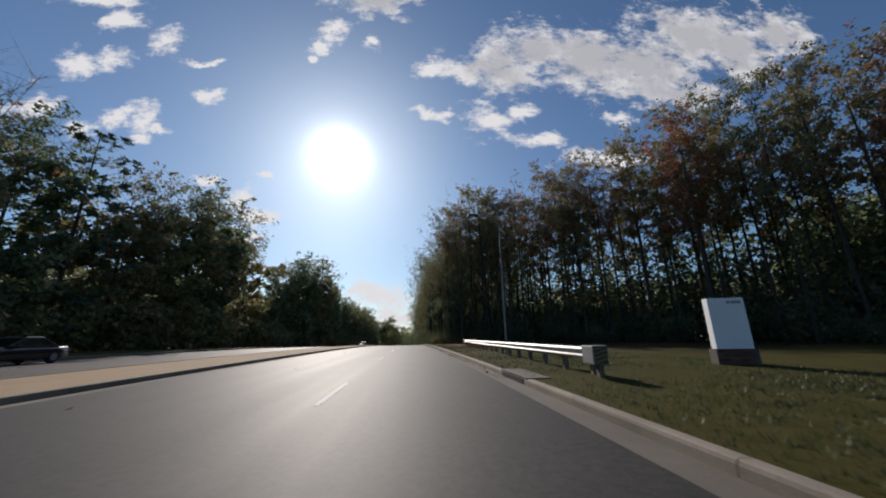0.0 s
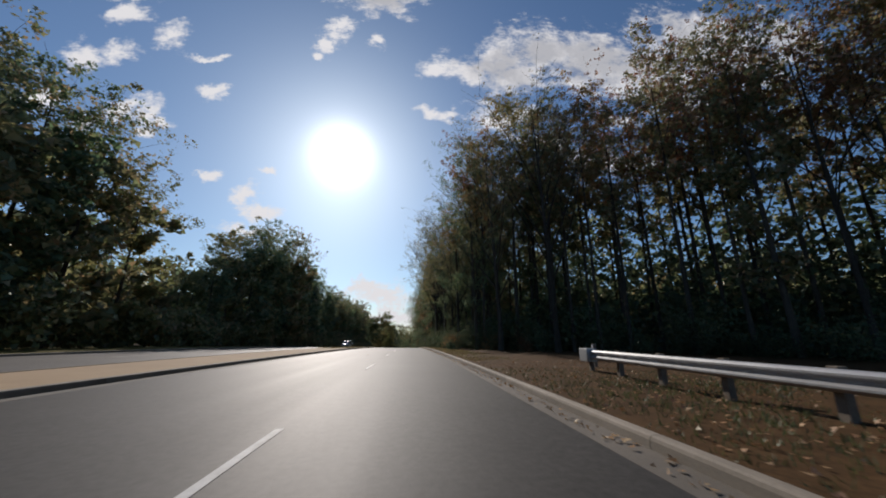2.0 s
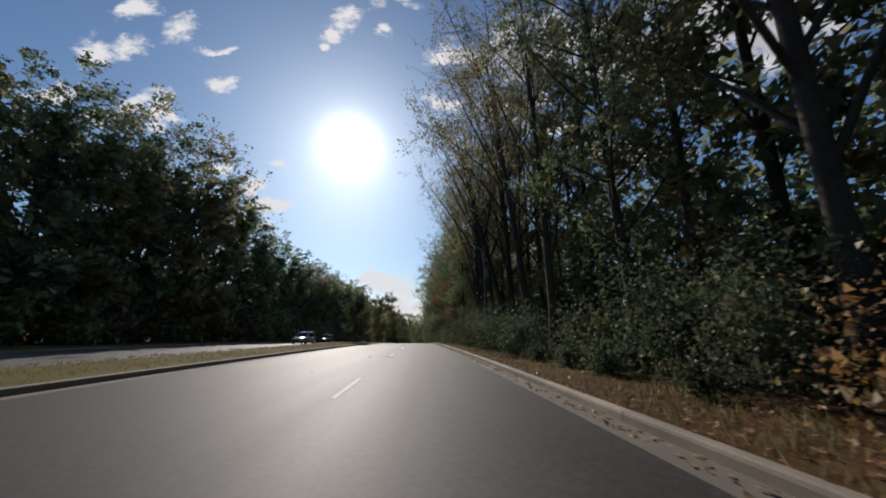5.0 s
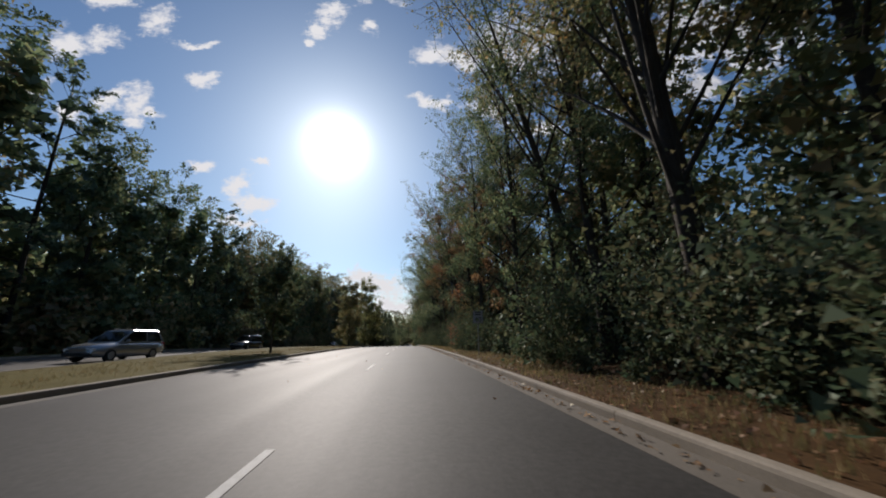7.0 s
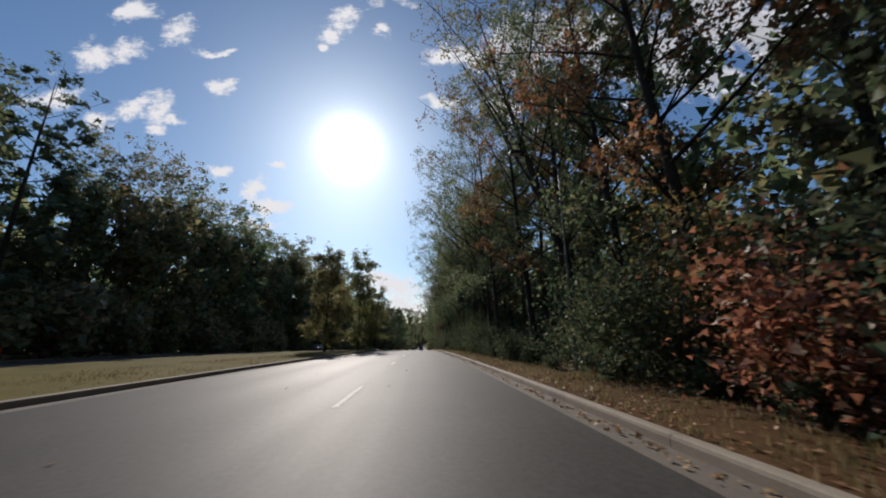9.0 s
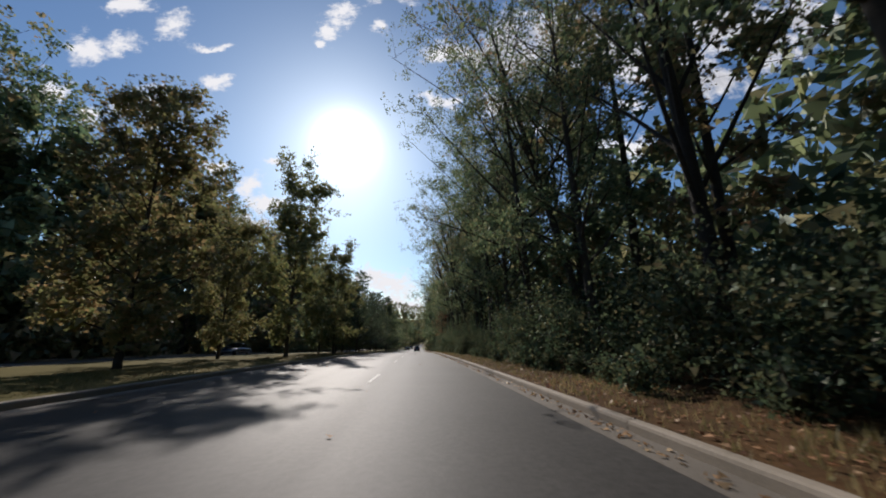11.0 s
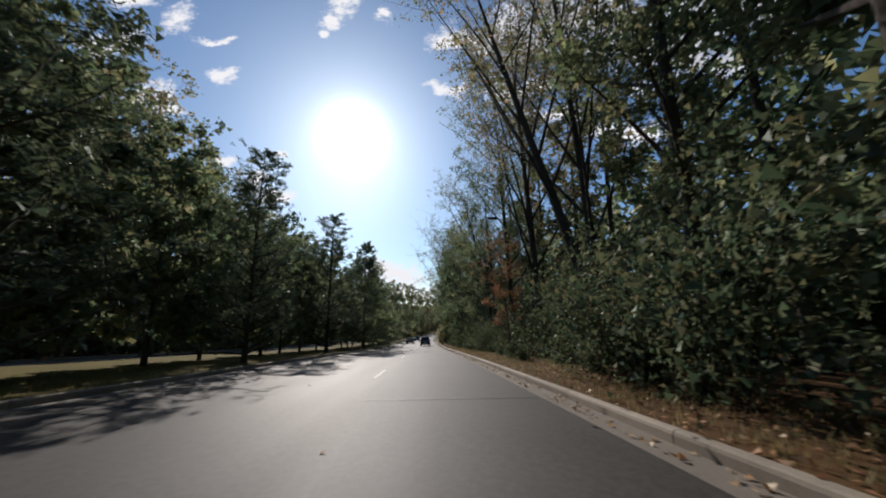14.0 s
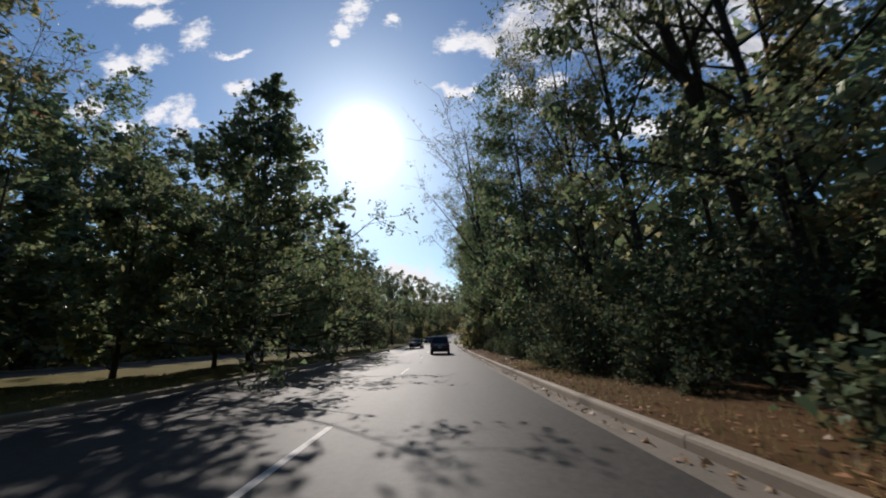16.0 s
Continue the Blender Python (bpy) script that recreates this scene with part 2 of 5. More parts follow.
WHITE_LINE = surface("road_paint", (0.26, 0.255, 0.24), (0.56, 0.55, 0.53), 5, 70, 0.7, 0.3)
LITTER = surface("leaf_litter_soil", (0.036, 0.021, 0.010), (0.115, 0.062, 0.026), 1.5, 14, 0.95, 0.8, spec=0.08)
LAWN = surface("lawn_ground", (0.030, 0.031, 0.007), (0.078, 0.066, 0.017), 0.9, 25, 0.95, 0.8, spec=0.08)
DRY_LAWN = surface("dry_grass_ground", (0.062, 0.056, 0.015), (0.155, 0.122, 0.036), 0.6, 22, 0.95, 0.8, spec=0.08)
BARK = surface("bark", (0.03, 0.024, 0.018), (0.095, 0.078, 0.06), 2.0, 18, 0.95, 0.9, spread=0.25)
PALE_BARK = surface("pale_bark", (0.13, 0.115, 0.095), (0.30, 0.27, 0.23), 2.0, 14, 0.9, 0.7, spread=0.15)
GALVANISED = surface("galvanised_steel", (0.27, 0.272, 0.275), (0.42, 0.422, 0.425), 2.0, 30, 0.46, 0.12, metal=0.6, spread=0.06)
POLE_METAL = surface("pole_aluminium", (0.16, 0.16, 0.155), (0.28, 0.28, 0.27), 1.5, 30, 0.45, 0.1, metal=0.7)
DARK_METAL = surface("dark_metal", (0.03, 0.03, 0.032), (0.07, 0.07, 0.072), 4, 40, 0.55, 0.2, metal=0.5)
IRON = surface("cast_iron", (0.045, 0.042, 0.039), (0.09, 0.084, 0.077), 6, 50, 0.66, 0.4, spec=0.24)
WORN_IRON = surface("worn_iron", (0.10, 0.095, 0.088), (0.19, 0.18, 0.165), 6, 50, 0.62, 0.4, spec=0.3)
TIMBER_POST = surface("weathered_post", (0.10, 0.08, 0.06), (0.22, 0.18, 0.14), 3, 30, 0.9, 0.5, spread=0.15)
SIGN_WHITE = surface("sign_white_paint", (0.70, 0.71, 0.72), (0.82, 0.83, 0.84), 1.2, 20, 0.55, 0.05)
# white sign face made grey: the shade on it is put into the colour
SIGN_SHADED = surface("shaded_sign_face", (0.28, 0.285, 0.29), (0.42, 0.425, 0.43), 3.0, 20, 0.6, 0.05)
SIGN_GREY = surface("sign_lettering_grey", (0.22, 0.23, 0.24), (0.30, 0.31, 0.32), 6, 30, 0.6, 0.0)
BRICK = surface("dark_brick", (0.07, 0.035, 0.025), (0.17, 0.085, 0.06), 5, 40, 0.9, 0.5, spread=0.3)
MORTAR = surface("mortar", (0.07, 0.062, 0.055), (0.13, 0.115, 0.10), 5, 50, 0.95, 0.4)
STRIPE_YELLOW = surface("reflector_yellow", (0.16, 0.10, 0.03), (0.26, 0.15, 0.04), 4, 40, 0.5, 0.05)
STRIPE_BLACK = surface("reflector_black", (0.02, 0.02, 0.02), (0.05, 0.05, 0.05), 4, 40, 0.5, 0.05)
RUBBER = surface("tyre_rubber", (0.015, 0.015, 0.015), (0.035, 0.035, 0.035), 8, 60, 0.8, 0.3)
PAINT_SILVER = surface("silver_car_paint", (0.36, 0.37, 0.39), (0.42, 0.43, 0.45), 0.8, 20, 0.25, 0.0, metal=0.6, spec=0.6)
PAINT_BLACK = surface("black_car_paint", (0.012, 0.012, 0.014), (0.02, 0.02, 0.023), 0.8, 20, 0.18, 0.0, spec=0.7)
PAINT_BLUE = surface("dark_blue_car_paint", (0.012, 0.018, 0.035), (0.02, 0.028, 0.05), 0.8, 20, 0.18, 0.0, spec=0.7)
PAINT_GREY = surface("grey_car_paint", (0.10, 0.105, 0.11), (0.14, 0.145, 0.15), 0.8, 20, 0.22, 0.0, metal=0.4, spec=0.6)
CHROME = surface("chrome_trim", (0.5, 0.5, 0.5), (0.6, 0.6, 0.6), 3, 30, 0.3, 0.0, metal=1.0)
PLASTIC = surface("black_plastic", (0.02, 0.02, 0.02), (0.04, 0.04, 0.04), 5, 60, 0.6, 0.2)
PLATE_WHITE = surface("plate_white", (0.6, 0.6, 0.6), (0.7, 0.7, 0.7), 5, 40, 0.5, 0.0)
TAIL_RED = surface("tail_lamp_red", (0.25, 0.01, 0.01), (0.35, 0.02, 0.02), 5, 40, 0.2, 0.0, spec=0.7)
HEADLAMP = surface("headlamp_clear", (0.6, 0.62, 0.64), (0.75, 0.76, 0.78), 5, 40, 0.1, 0.0, spec=0.9)
LAMP_LENS = surface("lamp_lens", (0.45, 0.45, 0.43), (0.6, 0.6, 0.57), 5, 40, 0.25, 0.0, spec=0.7)
CAR_GLASS = glass("car_glass", (0.012, 0.014, 0.016))

LEAF_GREEN = foliage("green_leaves", [(0.0569, 0.0947, 0.0456), (0.102, 0.167, 0.0651), (0.184, 0.237, 0.0978), (0.285, 0.258, 0.0978)])
LEAF_OLIVE = foliage("olive_leaves", [(0.0947, 0.114, 0.0435), (0.171, 0.189, 0.0638), (0.284, 0.246, 0.087), (0.378, 0.227, 0.087)])
LEAF_GOLD = foliage("golden_leaves", [(0.13, 0.125, 0.028), (0.24, 0.19, 0.038), (0.33, 0.22, 0.042), (0.30, 0.15, 0.03)])
LEAF_MAPLE = foliage("maple_leaves", [(0.105, 0.137, 0.0416), (0.158, 0.179, 0.052), (0.231, 0.221, 0.0624), (0.284, 0.2, 0.0585)])
LEAF_RUST = foliage("rust_leaves", [(0.125, 0.0625, 0.0225), (0.25, 0.106, 0.025), (0.35, 0.15, 0.0312), (0.175, 0.125, 0.0312)])
NEEDLES = foliage("pine_needles", [(0.0454, 0.0776, 0.0462), (0.0795, 0.122, 0.0578), (0.135, 0.174, 0.0723)], 0.3, 0.05)
BUSH_GREEN = foliage("bush_leaves", [(0.0453, 0.0791, 0.044), (0.0755, 0.122, 0.0537), (0.105, 0.13, 0.06), (0.17, 0.15, 0.06)], 0.34, 0.02)
FALLEN = foliage("fallen_leaves", [(0.16, 0.07, 0.025), (0.28, 0.13, 0.04), (0.32, 0.16, 0.05), (0.30, 0.19, 0.08)], 0.2, 0.05)
GRASS = foliage("grass_blades", [(0.03, 0.048, 0.0108), (0.054, 0.072, 0.018), (0.102, 0.096, 0.03)], 0.4, 0.04)
DRY_GRASS = foliage("dry_grass_blades", [(0.11, 0.11, 0.03), (0.20, 0.15, 0.05), (0.28, 0.20, 0.08)], 0.4, 0.04)


# ---- building helpers ----
def mesh_data(name, verts, faces, mats, smooth=False, slots=None):
    me = bpy.data.meshes.new(name)
    me.from_pydata([tuple(v) for v in verts], [], [tuple(f) for f in faces])
    for m in (mats if isinstance(mats, (list, tuple)) else [mats]):
        me.materials.append(m)
    if slots is not None:
        me.polygons.foreach_set("material_index", slots)
    if smooth:
        me.polygons.foreach_set("use_smooth", [True] * len(me.polygons))
    me.update()
    return me


def part(name, bm, material, parent, label="", smooth=False):
    """Links a bmesh, or ready mesh data, as one mesh object under a thing or a part."""
    if isinstance(bm, bmesh.types.BMesh):
        me = bpy.data.meshes.new(name)
        bm.to_mesh(me)
        bm.free()
        me.materials.append(material)
        if smooth:
            me.polygons.foreach_set("use_smooth", [True] * len(me.polygons))
    else:
        me = bm
    ob = new(name, me)
    if parent is not None:
        ob.parent = parent
    if label:
        tagged(ob, label)
    return ob


def thing(name, label, category, group="", kind=""):
    return tagged(new(name), label, category, group, kind)


def box(bm, x0, x1, y0, y1, z0, z1, bevel=0.0):
    made = bmesh.ops.create_cube(bm, size=1.0, matrix=Matrix.LocRotScale(((x0 + x1) / 2, (y0 + y1) / 2, (z0 + z1) / 2), None, (x1 - x0, y1 - y0, z1 - z0)))
    if bevel:
        edges = list({e for v in made["verts"] for e in v.link_edges})
        bmesh.ops.bevel(bm, geom=edges, offset=bevel, segments=2, affect="EDGES", profile=0.6)
    return bm


def boxed(x0, x1, y0, y1, z0, z1, bevel=0.0):
    return box(bmesh.new(), x0, x1, y0, y1, z0, z1, bevel)


def round_bar(bm, a, b, r0, r1, sides=12):
    a, b = Vector(a), Vector(b)
    turn = (b - a).to_track_quat("Z", "Y").to_matrix().to_4x4()
    bmesh.ops.create_cone(bm, cap_ends=True, segments=sides, radius1=r0, radius2=r1, depth=(b - a).length, matrix=Matrix.Translation((a + b) / 2) @ turn)
    return bm


def tube(verts, faces, points, radii, sides):
    """Adds a tapered tube along the points to the lists."""
    pts = np.asarray(points, float)
    n = len(pts)
    tang = np.gradient(pts, axis=0)
    tang /= np.linalg.norm(tang, axis=1)[:, None] + 1e-9
    base = len(verts)
    up = np.array([0.31, 0.17, 0.93]) if abs(tang[0][2]) < 0.8 else np.array([1.0, 0.1, 0.0])
    ang = np.arange(sides) * 2 * math.pi / sides
    for k in range(n):
        a = np.cross(tang[k], up)
        a /= np.linalg.norm(a) + 1e-9
        b = np.cross(tang[k], a)
        ring = pts[k] + radii[k] * (np.cos(ang)[:, None] * a + np.sin(ang)[:, None] * b)
        verts.extend(ring.tolist())
    for k in range(n - 1):
        for s in range(sides):
            t = (s + 1) % sides
            faces.append((base + k * sides + s, base + k * sides + t, base + (k + 1) * sides + t, base + (k + 1) * sides + s))


def leaf_cards(rng, places, size, slim=0.55, flat=0.0, folded=True):
    """Small leaves at the places, turned every way; flat: how far they lie level; folded: two facets instead of one. Returns vertices and faces."""
    n = len(places)
    d = rng.normal(size=(n, 3))
    d[:, 2] *= 1 - flat
    d /= np.linalg.norm(d, axis=1)[:, None]
    e = np.cross(d, rng.normal(size=(n, 3)) * np.array([1 - flat, 1 - flat, 1]) + np.array([0, 0, flat]))
    e /= np.linalg.norm(e, axis=1)[:, None] + 1e-9
    f = np.cross(d, e)
    s = (size * rng.uniform(0.6, 1.4, n))[:, None]
    tip, tail = places + d * s * 0.5, places - d * s * 0.5
    one, two = places + e * s * slim * 0.5 + f * s * 0.12, places - e * s * slim * 0.5 + f * s * 0.12
    if folded:
        verts, width = np.stack([tail, one, tip, two], axis=1).reshape(-1, 3), 4
    else:
        skew = d * s * rng.uniform(-0.35, 0.1, (n, 1))
        verts, width = np.stack([one + skew, tip, two + skew - d * s * 0.15], axis=1).reshape(-1, 3), 3
    return verts, np.arange(n)[:, None] * width + np.arange(width)[None, :]


def curve_x(y):
    """The road runs straight and then bends away gently."""
    return 0.0 if y < 285 else (y - 285) ** 2 / 1100.0


def smooth01(a, b, y):
    k = min(1.0, max(0.0, (y - a) / (b - a)))
    return k * k * (3 - 2 * k)


def opposite_near(y):
    """The near edge of the opposite carriageway: the median widens along the way."""
    return -11.6 - 8.0 * smooth01(92, 165, y)


def opposite_far(y):
    return -23.2 - 4.2 * smooth01(92, 165, y)


KERB_RIGHT, KERB_LEFT, LANE_LINE = 2.80, -7.60, -1.59
Y_START, Y_END = -60.0, 620.0


def strip(name, left, right, height, mat, y0=Y_START, y1=Y_END, step=5.0, cols=2, rough=0.0, seed=1):
    """A sheet between two lines along the road."""
    rows = int((y1 - y0) / step) + 1
    rng = np.random.default_rng(seed)
    verts, faces = [], []
    for r in range(rows):
        y = y0 + (y1 - y0) * r / (rows - 1)
        a, b = left(y) + curve_x(y), right(y) + curve_x(y)
        for c in range(cols):
            k = c / (cols - 1)
            lift = rough * rng.normal() if 0 < c < cols - 1 else 0.0
            verts.append((a + (b - a) * k, y, level(y) + height + lift))
    for r in range(rows - 1):
        for c in range(cols - 1):
            i = r * cols + c
            faces.append((i, i + 1, i + cols + 1, i + cols))
    return new(name, mesh_data(name, verts, faces, mat, smooth=True))


# ---- the setting ----
ground_verts, ground_faces = [], []
ticks = [-2600, -900, -300, -120, -60, -30, 0, 30, 60, 120, 300, 900, 2600]
rows_y = [-2400, -700, -200, -60] + list(range(-40, 640, 20)) + [700, 1100, 2800]
for gy in rows_y:
    for gx in ticks:
        ground_verts.append((gx, gy, level(max(-60, min(gy, 640))) - 0.12))
for r in range(len(rows_y) - 1):
    for c in range(len(ticks) - 1):
        i = r * len(ticks) + c
        ground_faces.append((i, i + 1, i + len(ticks) + 1, i + len(ticks)))
ground = tagged(new("ground", mesh_data("ground", ground_verts, ground_faces, LITTER)), "brown leaf-littered woodland soil reaching the horizon", "ground", kind="structure")

road = tagged(strip("road", lambda y: KERB_LEFT + 0.35, lambda y: KERB_RIGHT - 0.45, 0.0, ASPHALT), "worn grey asphalt carriageway with polished wheel tracks", "road", kind="structure")
gutter_right = tagged(strip("gutter_right", lambda y: KERB_RIGHT - 0.45, lambda y: KERB_RIGHT + 0.02, 0.002, GUTTER, cols=3), "stained concrete gutter pan beside the kerb", "gutter", kind="structure")
gutter_left = tagged(strip("gutter_left", lambda y: KERB_LEFT - 0.02, lambda y: KERB_LEFT + 0.35, 0.002, GUTTER_PALE, cols=3), "pale concrete gutter pan along the median", "gutter", kind="structure")
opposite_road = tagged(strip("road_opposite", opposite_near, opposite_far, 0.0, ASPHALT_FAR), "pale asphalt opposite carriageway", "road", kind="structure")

median_paving = tagged(strip("median_paving", lambda y: KERB_LEFT - 0.20, lambda y: opposite_near(y) + 0.2, 0.135, TAN_PAVING, Y_START, 76.0, 4.0, 3, 0.004),
                       "flat tan paved median between the carriageways", "median", kind="structure")
median_grass = tagged(strip("median_grass", lambda y: KERB_LEFT - 0.20, lambda y: opposite_near(y) + 0.2, 0.14, DRY_LAWN, 76.0, Y_END, 2.5, 9, 0.03, 5),
                      "dry yellowing grass median", "median", kind="structure")
verge_lawn = tagged(strip("verge_lawn", lambda y: KERB_RIGHT + 0.15, lambda y: 45.0, 0.14, LAWN, Y_START, 27.0, 2.0, 22, 0.03, 3),
                    "mown green lawn beside the kerb", "lawn", kind="structure")
verge_right = tagged(strip("verge_woodland", lambda y: KERB_RIGHT + 0.15, lambda y: 60.0, 0.14, LITTER, 27.0, Y_END, 2.5, 24, 0.05, 4),
                     "woodland verge under brown fallen leaves", "verge", kind="structure")
verge_left = tagged(strip("verge_left", lambda y: opposite_far(y) - 0.15, lambda y: -90.0, 0.14, DRY_LAWN, Y_START, Y_END, 4.0, 16, 0.05, 6),
                    "dry grass verge below the trees", "verge", kind="structure")


def kerb_line(name, label, x_of, side, y0, y1, step, mat):
    """A concrete kerb in cast lengths with open joints; side: the way its face looks."""
    line = thing(name, label, "kerb", kind="structure")
    shape = [(0.0, -0.06), (0.0, 0.10), (0.012, 0.135), (0.04, 0.15), (0.15, 0.15), (0.15, -0.06)]
    length = step - 0.012
    verts = [(-side * px, y, z) for y in (0.0, length) for px, z in shape]
    n = len(shape)
    faces = [(i, (i + 1) % n, n + (i + 1) % n, n + i) for i in range(n)] + [tuple(range(n)), tuple(range(2 * n - 1, n - 1, -1))]
    me = mesh_data("kerb_stone", verts, faces, mat)
    y = y0
    while y < y1 - 0.1:
        ob = part("kerb_stone", me, None, line)
        x, x2 = x_of(y) + curve_x(y), x_of(y + step) + curve_x(y + step)
        ob.matrix_basis = pose(x, y, level(y), tilt(y + step / 2), 0, -math.degrees(math.atan2(x2 - x, step)))
        y += step
    return line


def dash_line(road_ob, x_of, y0, count, mat, width=0.105):
    me = mesh_data("lane_dash", [(-width / 2, 0, 0), (width / 2, 0, 0), (width / 2, 3.05, 0), (-width / 2, 3.05, 0)], [(0, 1, 2, 3)], mat)
    for k in range(count):
        y = y0 + 12.19 * k
        ob = part("lane_dash", me, None, road_ob)
        ob.matrix_basis = pose(x_of(y) + curve_x(y), y, level(y) + 0.006, tilt(y + 1.5), 0, -math.degrees(math.atan2(curve_x(y + 3) - curve_x(y), 3)))


def road_seam(y, x0, x1):
    """A dark, slightly wavering tar seam across the lane."""
    count = 14
    edge = [(x0 + (x1 - x0) * k / count, 0.05 * noise.noise((k * 0.7, y, 0.0))) for k in range(count + 1)]
    verts = [(px, py + w, 0.0) for w in (-0.022, 0.022) for px, py in edge]
    faces = [(k, k + 1, count + 2 + k, count + 1 + k) for k in range(count)]
    ob = part("tar_seam", mesh_data("tar_seam", verts, faces, TAR), None, road, "dark tar seam")
    ob.matrix_basis = pose(0, y, level(y) + 0.004, tilt(y))


dash_line(road, lambda y: LANE_LINE, 6.71 - 12.19 * 4, 46, WHITE_LINE)
road_seam(222.2, -1.35, 2.3)
dash_line(opposite_road, lambda y: (opposite_near(y) + opposite_far(y)) / 2, 3.0 - 12.19 * 4, 46, WHITE_LINE)


# ---- trees ----
def crown_reach(style, s):
    """How far limbs reach at the share s of the crown's height."""
    if style == "spruce":
        return max(0.06, 1 - s) ** 0.85
    if style == "cone":
        return 0.09 + 0.91 * max(0.0, 1 - s)
    if style == "open":
        return 0.14 + 0.86 * max(0.0, 1 - s) ** 0.6
    if style == "pine":
        return 0.55 + 0.45 * math.sin(math.pi * min(1, 0.25 + 0.75 * s)) if s < 0.9 else 0.45
    if style == "tall":
        return 0.35 + 0.65 * math.sin(math.pi * (0.10 + 0.74 * s))
    return 0.30 + 0.70 * math.sin(math.pi * (0.14 + 0.72 * s))


def grow(seed, style, height, reach, crown_base, limbs, leaves, leaf, lean=0.0, spread=0.62, clumps_per_limb=5, twigs=True, inner=0, inner_size=1.0, girth=0.0075):
    """Wood and leaves of a tree: a tapered, slightly crooked trunk, limbs that rise and fork, and leaves in loose clumps about the twigs."""
    rng = np.random.default_rng(seed)
    wood_v, wood_f, spots, sizes = [], [], [], []
    steps = 9
    wob = np.cumsum(rng.normal(0, 0.012 * height / 9, (steps, 2)), axis=0)
    zs = np.linspace(-0.25, height * (0.97 if style in ("spruce", "pine", "open", "cone") else 0.9), steps)
    lean_dir = math.pi
    trunk = np.column_stack([wob[:, 0] + lean * zs * math.cos(lean_dir), wob[:, 1] + lean * zs * math.sin(lean_dir), zs])
    trunk[0, :2] = trunk[1, :2] * 0.2
    r0 = girth * height + 0.035
    radii = r0 * (1 - np.linspace(0, 1, steps)) ** 0.75 + 0.02
    radii[0] *= 1.35
    tube(wood_v, wood_f, trunk, radii, 8)
    turn = rng.uniform(0, 6.28)
    for k in range(limbs):
        s = (k + rng.uniform(0.1, 0.9)) / limbs
        z = height * (crown_base + ((0.96 if style != "vase" else 0.72) - crown_base) * s)
        at = np.array([np.interp(z, zs, trunk[:, 0]), np.interp(z, zs, trunk[:, 1]), min(z, zs[-1])])
        turn += 2.399 + rng.normal(0, 0.35)
        length = reach * crown_reach(style, s) * rng.uniform(0.7, 1.2)
        if style == "vase":
            length = min(reach * rng.uniform(0.75, 1.15), (height - z) * 1.05)
        rise = {"vase": 1.75 + 0.5 * s, "open": 0.30 + 0.45 * s, "cone": -0.04 + 0.55 * s, "spruce": -0.12 + 0.25 * s, "pine": 0.10 + 0.5 * s, "tall": 0.75 + 0.7 * s}.get(style, 0.45 + 0.7 * s) + rng.normal(0, 0.1)
        way = np.array([math.cos(turn), math.sin(turn), rise])
        way /= np.linalg.norm(way)
        pts = [at]
        bend = rng.normal(0, 0.13, 3)
        for q in range(4):
            d = way + bend * (q + 1) * 0.5 + np.array([0, 0, 0.06 * q if style != "spruce" else 0.05 * q])
            pts.append(pts[-1] + d / np.linalg.norm(d) * length / 4)
        r = max(0.018, min(0.45 * np.interp(z, zs, radii), 0.016 * length + 0.02))
        tube(wood_v, wood_f, pts, np.linspace(r, 0.012, 5), (5 if r > 0.05 else 4) if twigs else 3)
        for q in range(clumps_per_limb):
            f = rng.uniform(0.45, 1.0) if style == "vase" else rng.uniform(0.3, 1.0)
            i = min(3, int(f * 4))
            root = pts[i] + (pts[i + 1] - pts[i]) * (f * 4 - i)
            swing = rng.normal(0, 1, 3) * np.array([1, 1, 0.55 if style not in ("spruce", "pine") else 0.22])
            tip = root + swing / (np.linalg.norm(swing) + 1e-6) * length * rng.uniform(0.10, 0.30 if style == "vase" else 0.34) + np.array([0, 0, 0.10 * length if style not in ("spruce", "pine") else 0.0])
            if twigs:
                tube(wood_v, wood_f, [root, tip], [0.018, 0.006], 3)
            spots.append((tip, root))
            sizes.append(min(1.0, 0.25 + 0.9 * length / reach))
    spots_tip = np.array([a for a, b in spots])
    spots_root = np.array([b for a, b in spots])
    spots_size = np.array([c for c in sizes])
    # tufts: tight heaps of leaves about the twigs, with gaps between them
    per = 9 if twigs else 7
    tufts = max(1, leaves // per)
    pick = rng.integers(0, len(spots), tufts)
    mixk = rng.beta(2.6, 1.0, tufts)[:, None]
    size = spots_size[pick][:, None] * rng.uniform(0.55, 1.25, (tufts, 1))
    level = 0.45 if style in ("spruce", "pine", "open") else 0.8
    centres = spots_root[pick] * (1 - mixk) + spots_tip[pick] * mixk + rng.normal(0, 0.5, (tufts, 3)) * spread * size * np.array([1, 1, level])
    own = np.repeat(np.arange(tufts), per)
    ball = rng.normal(size=(len(own), 3))
    ball /= np.linalg.norm(ball, axis=1)[:, None]
    ball *= rng.uniform(0.15, 1.0, (len(own), 1)) ** 0.6
    places = centres[own] + ball * spread * 0.52 * size[own] * np.array([1, 1, level])
    # the shaded inside of the crown: larger sprays close to the limbs
    close = np.flatnonzero(np.hypot(spots_root[:, 0] - np.interp(spots_root[:, 2], zs, trunk[:, 0]), spots_root[:, 1]) < np.where(spots_root[:, 2] < 0.8 * height, 0.6, 0.0) * reach)
    heart = close[rng.integers(0, len(close), inner)]
    depth = rng.uniform(0.0, 0.62, (inner, 1))
    sprays = spots_root[heart] * (1 - depth) + spots_tip[heart] * depth + rng.normal(0, 0.4, (inner, 3)) * spread
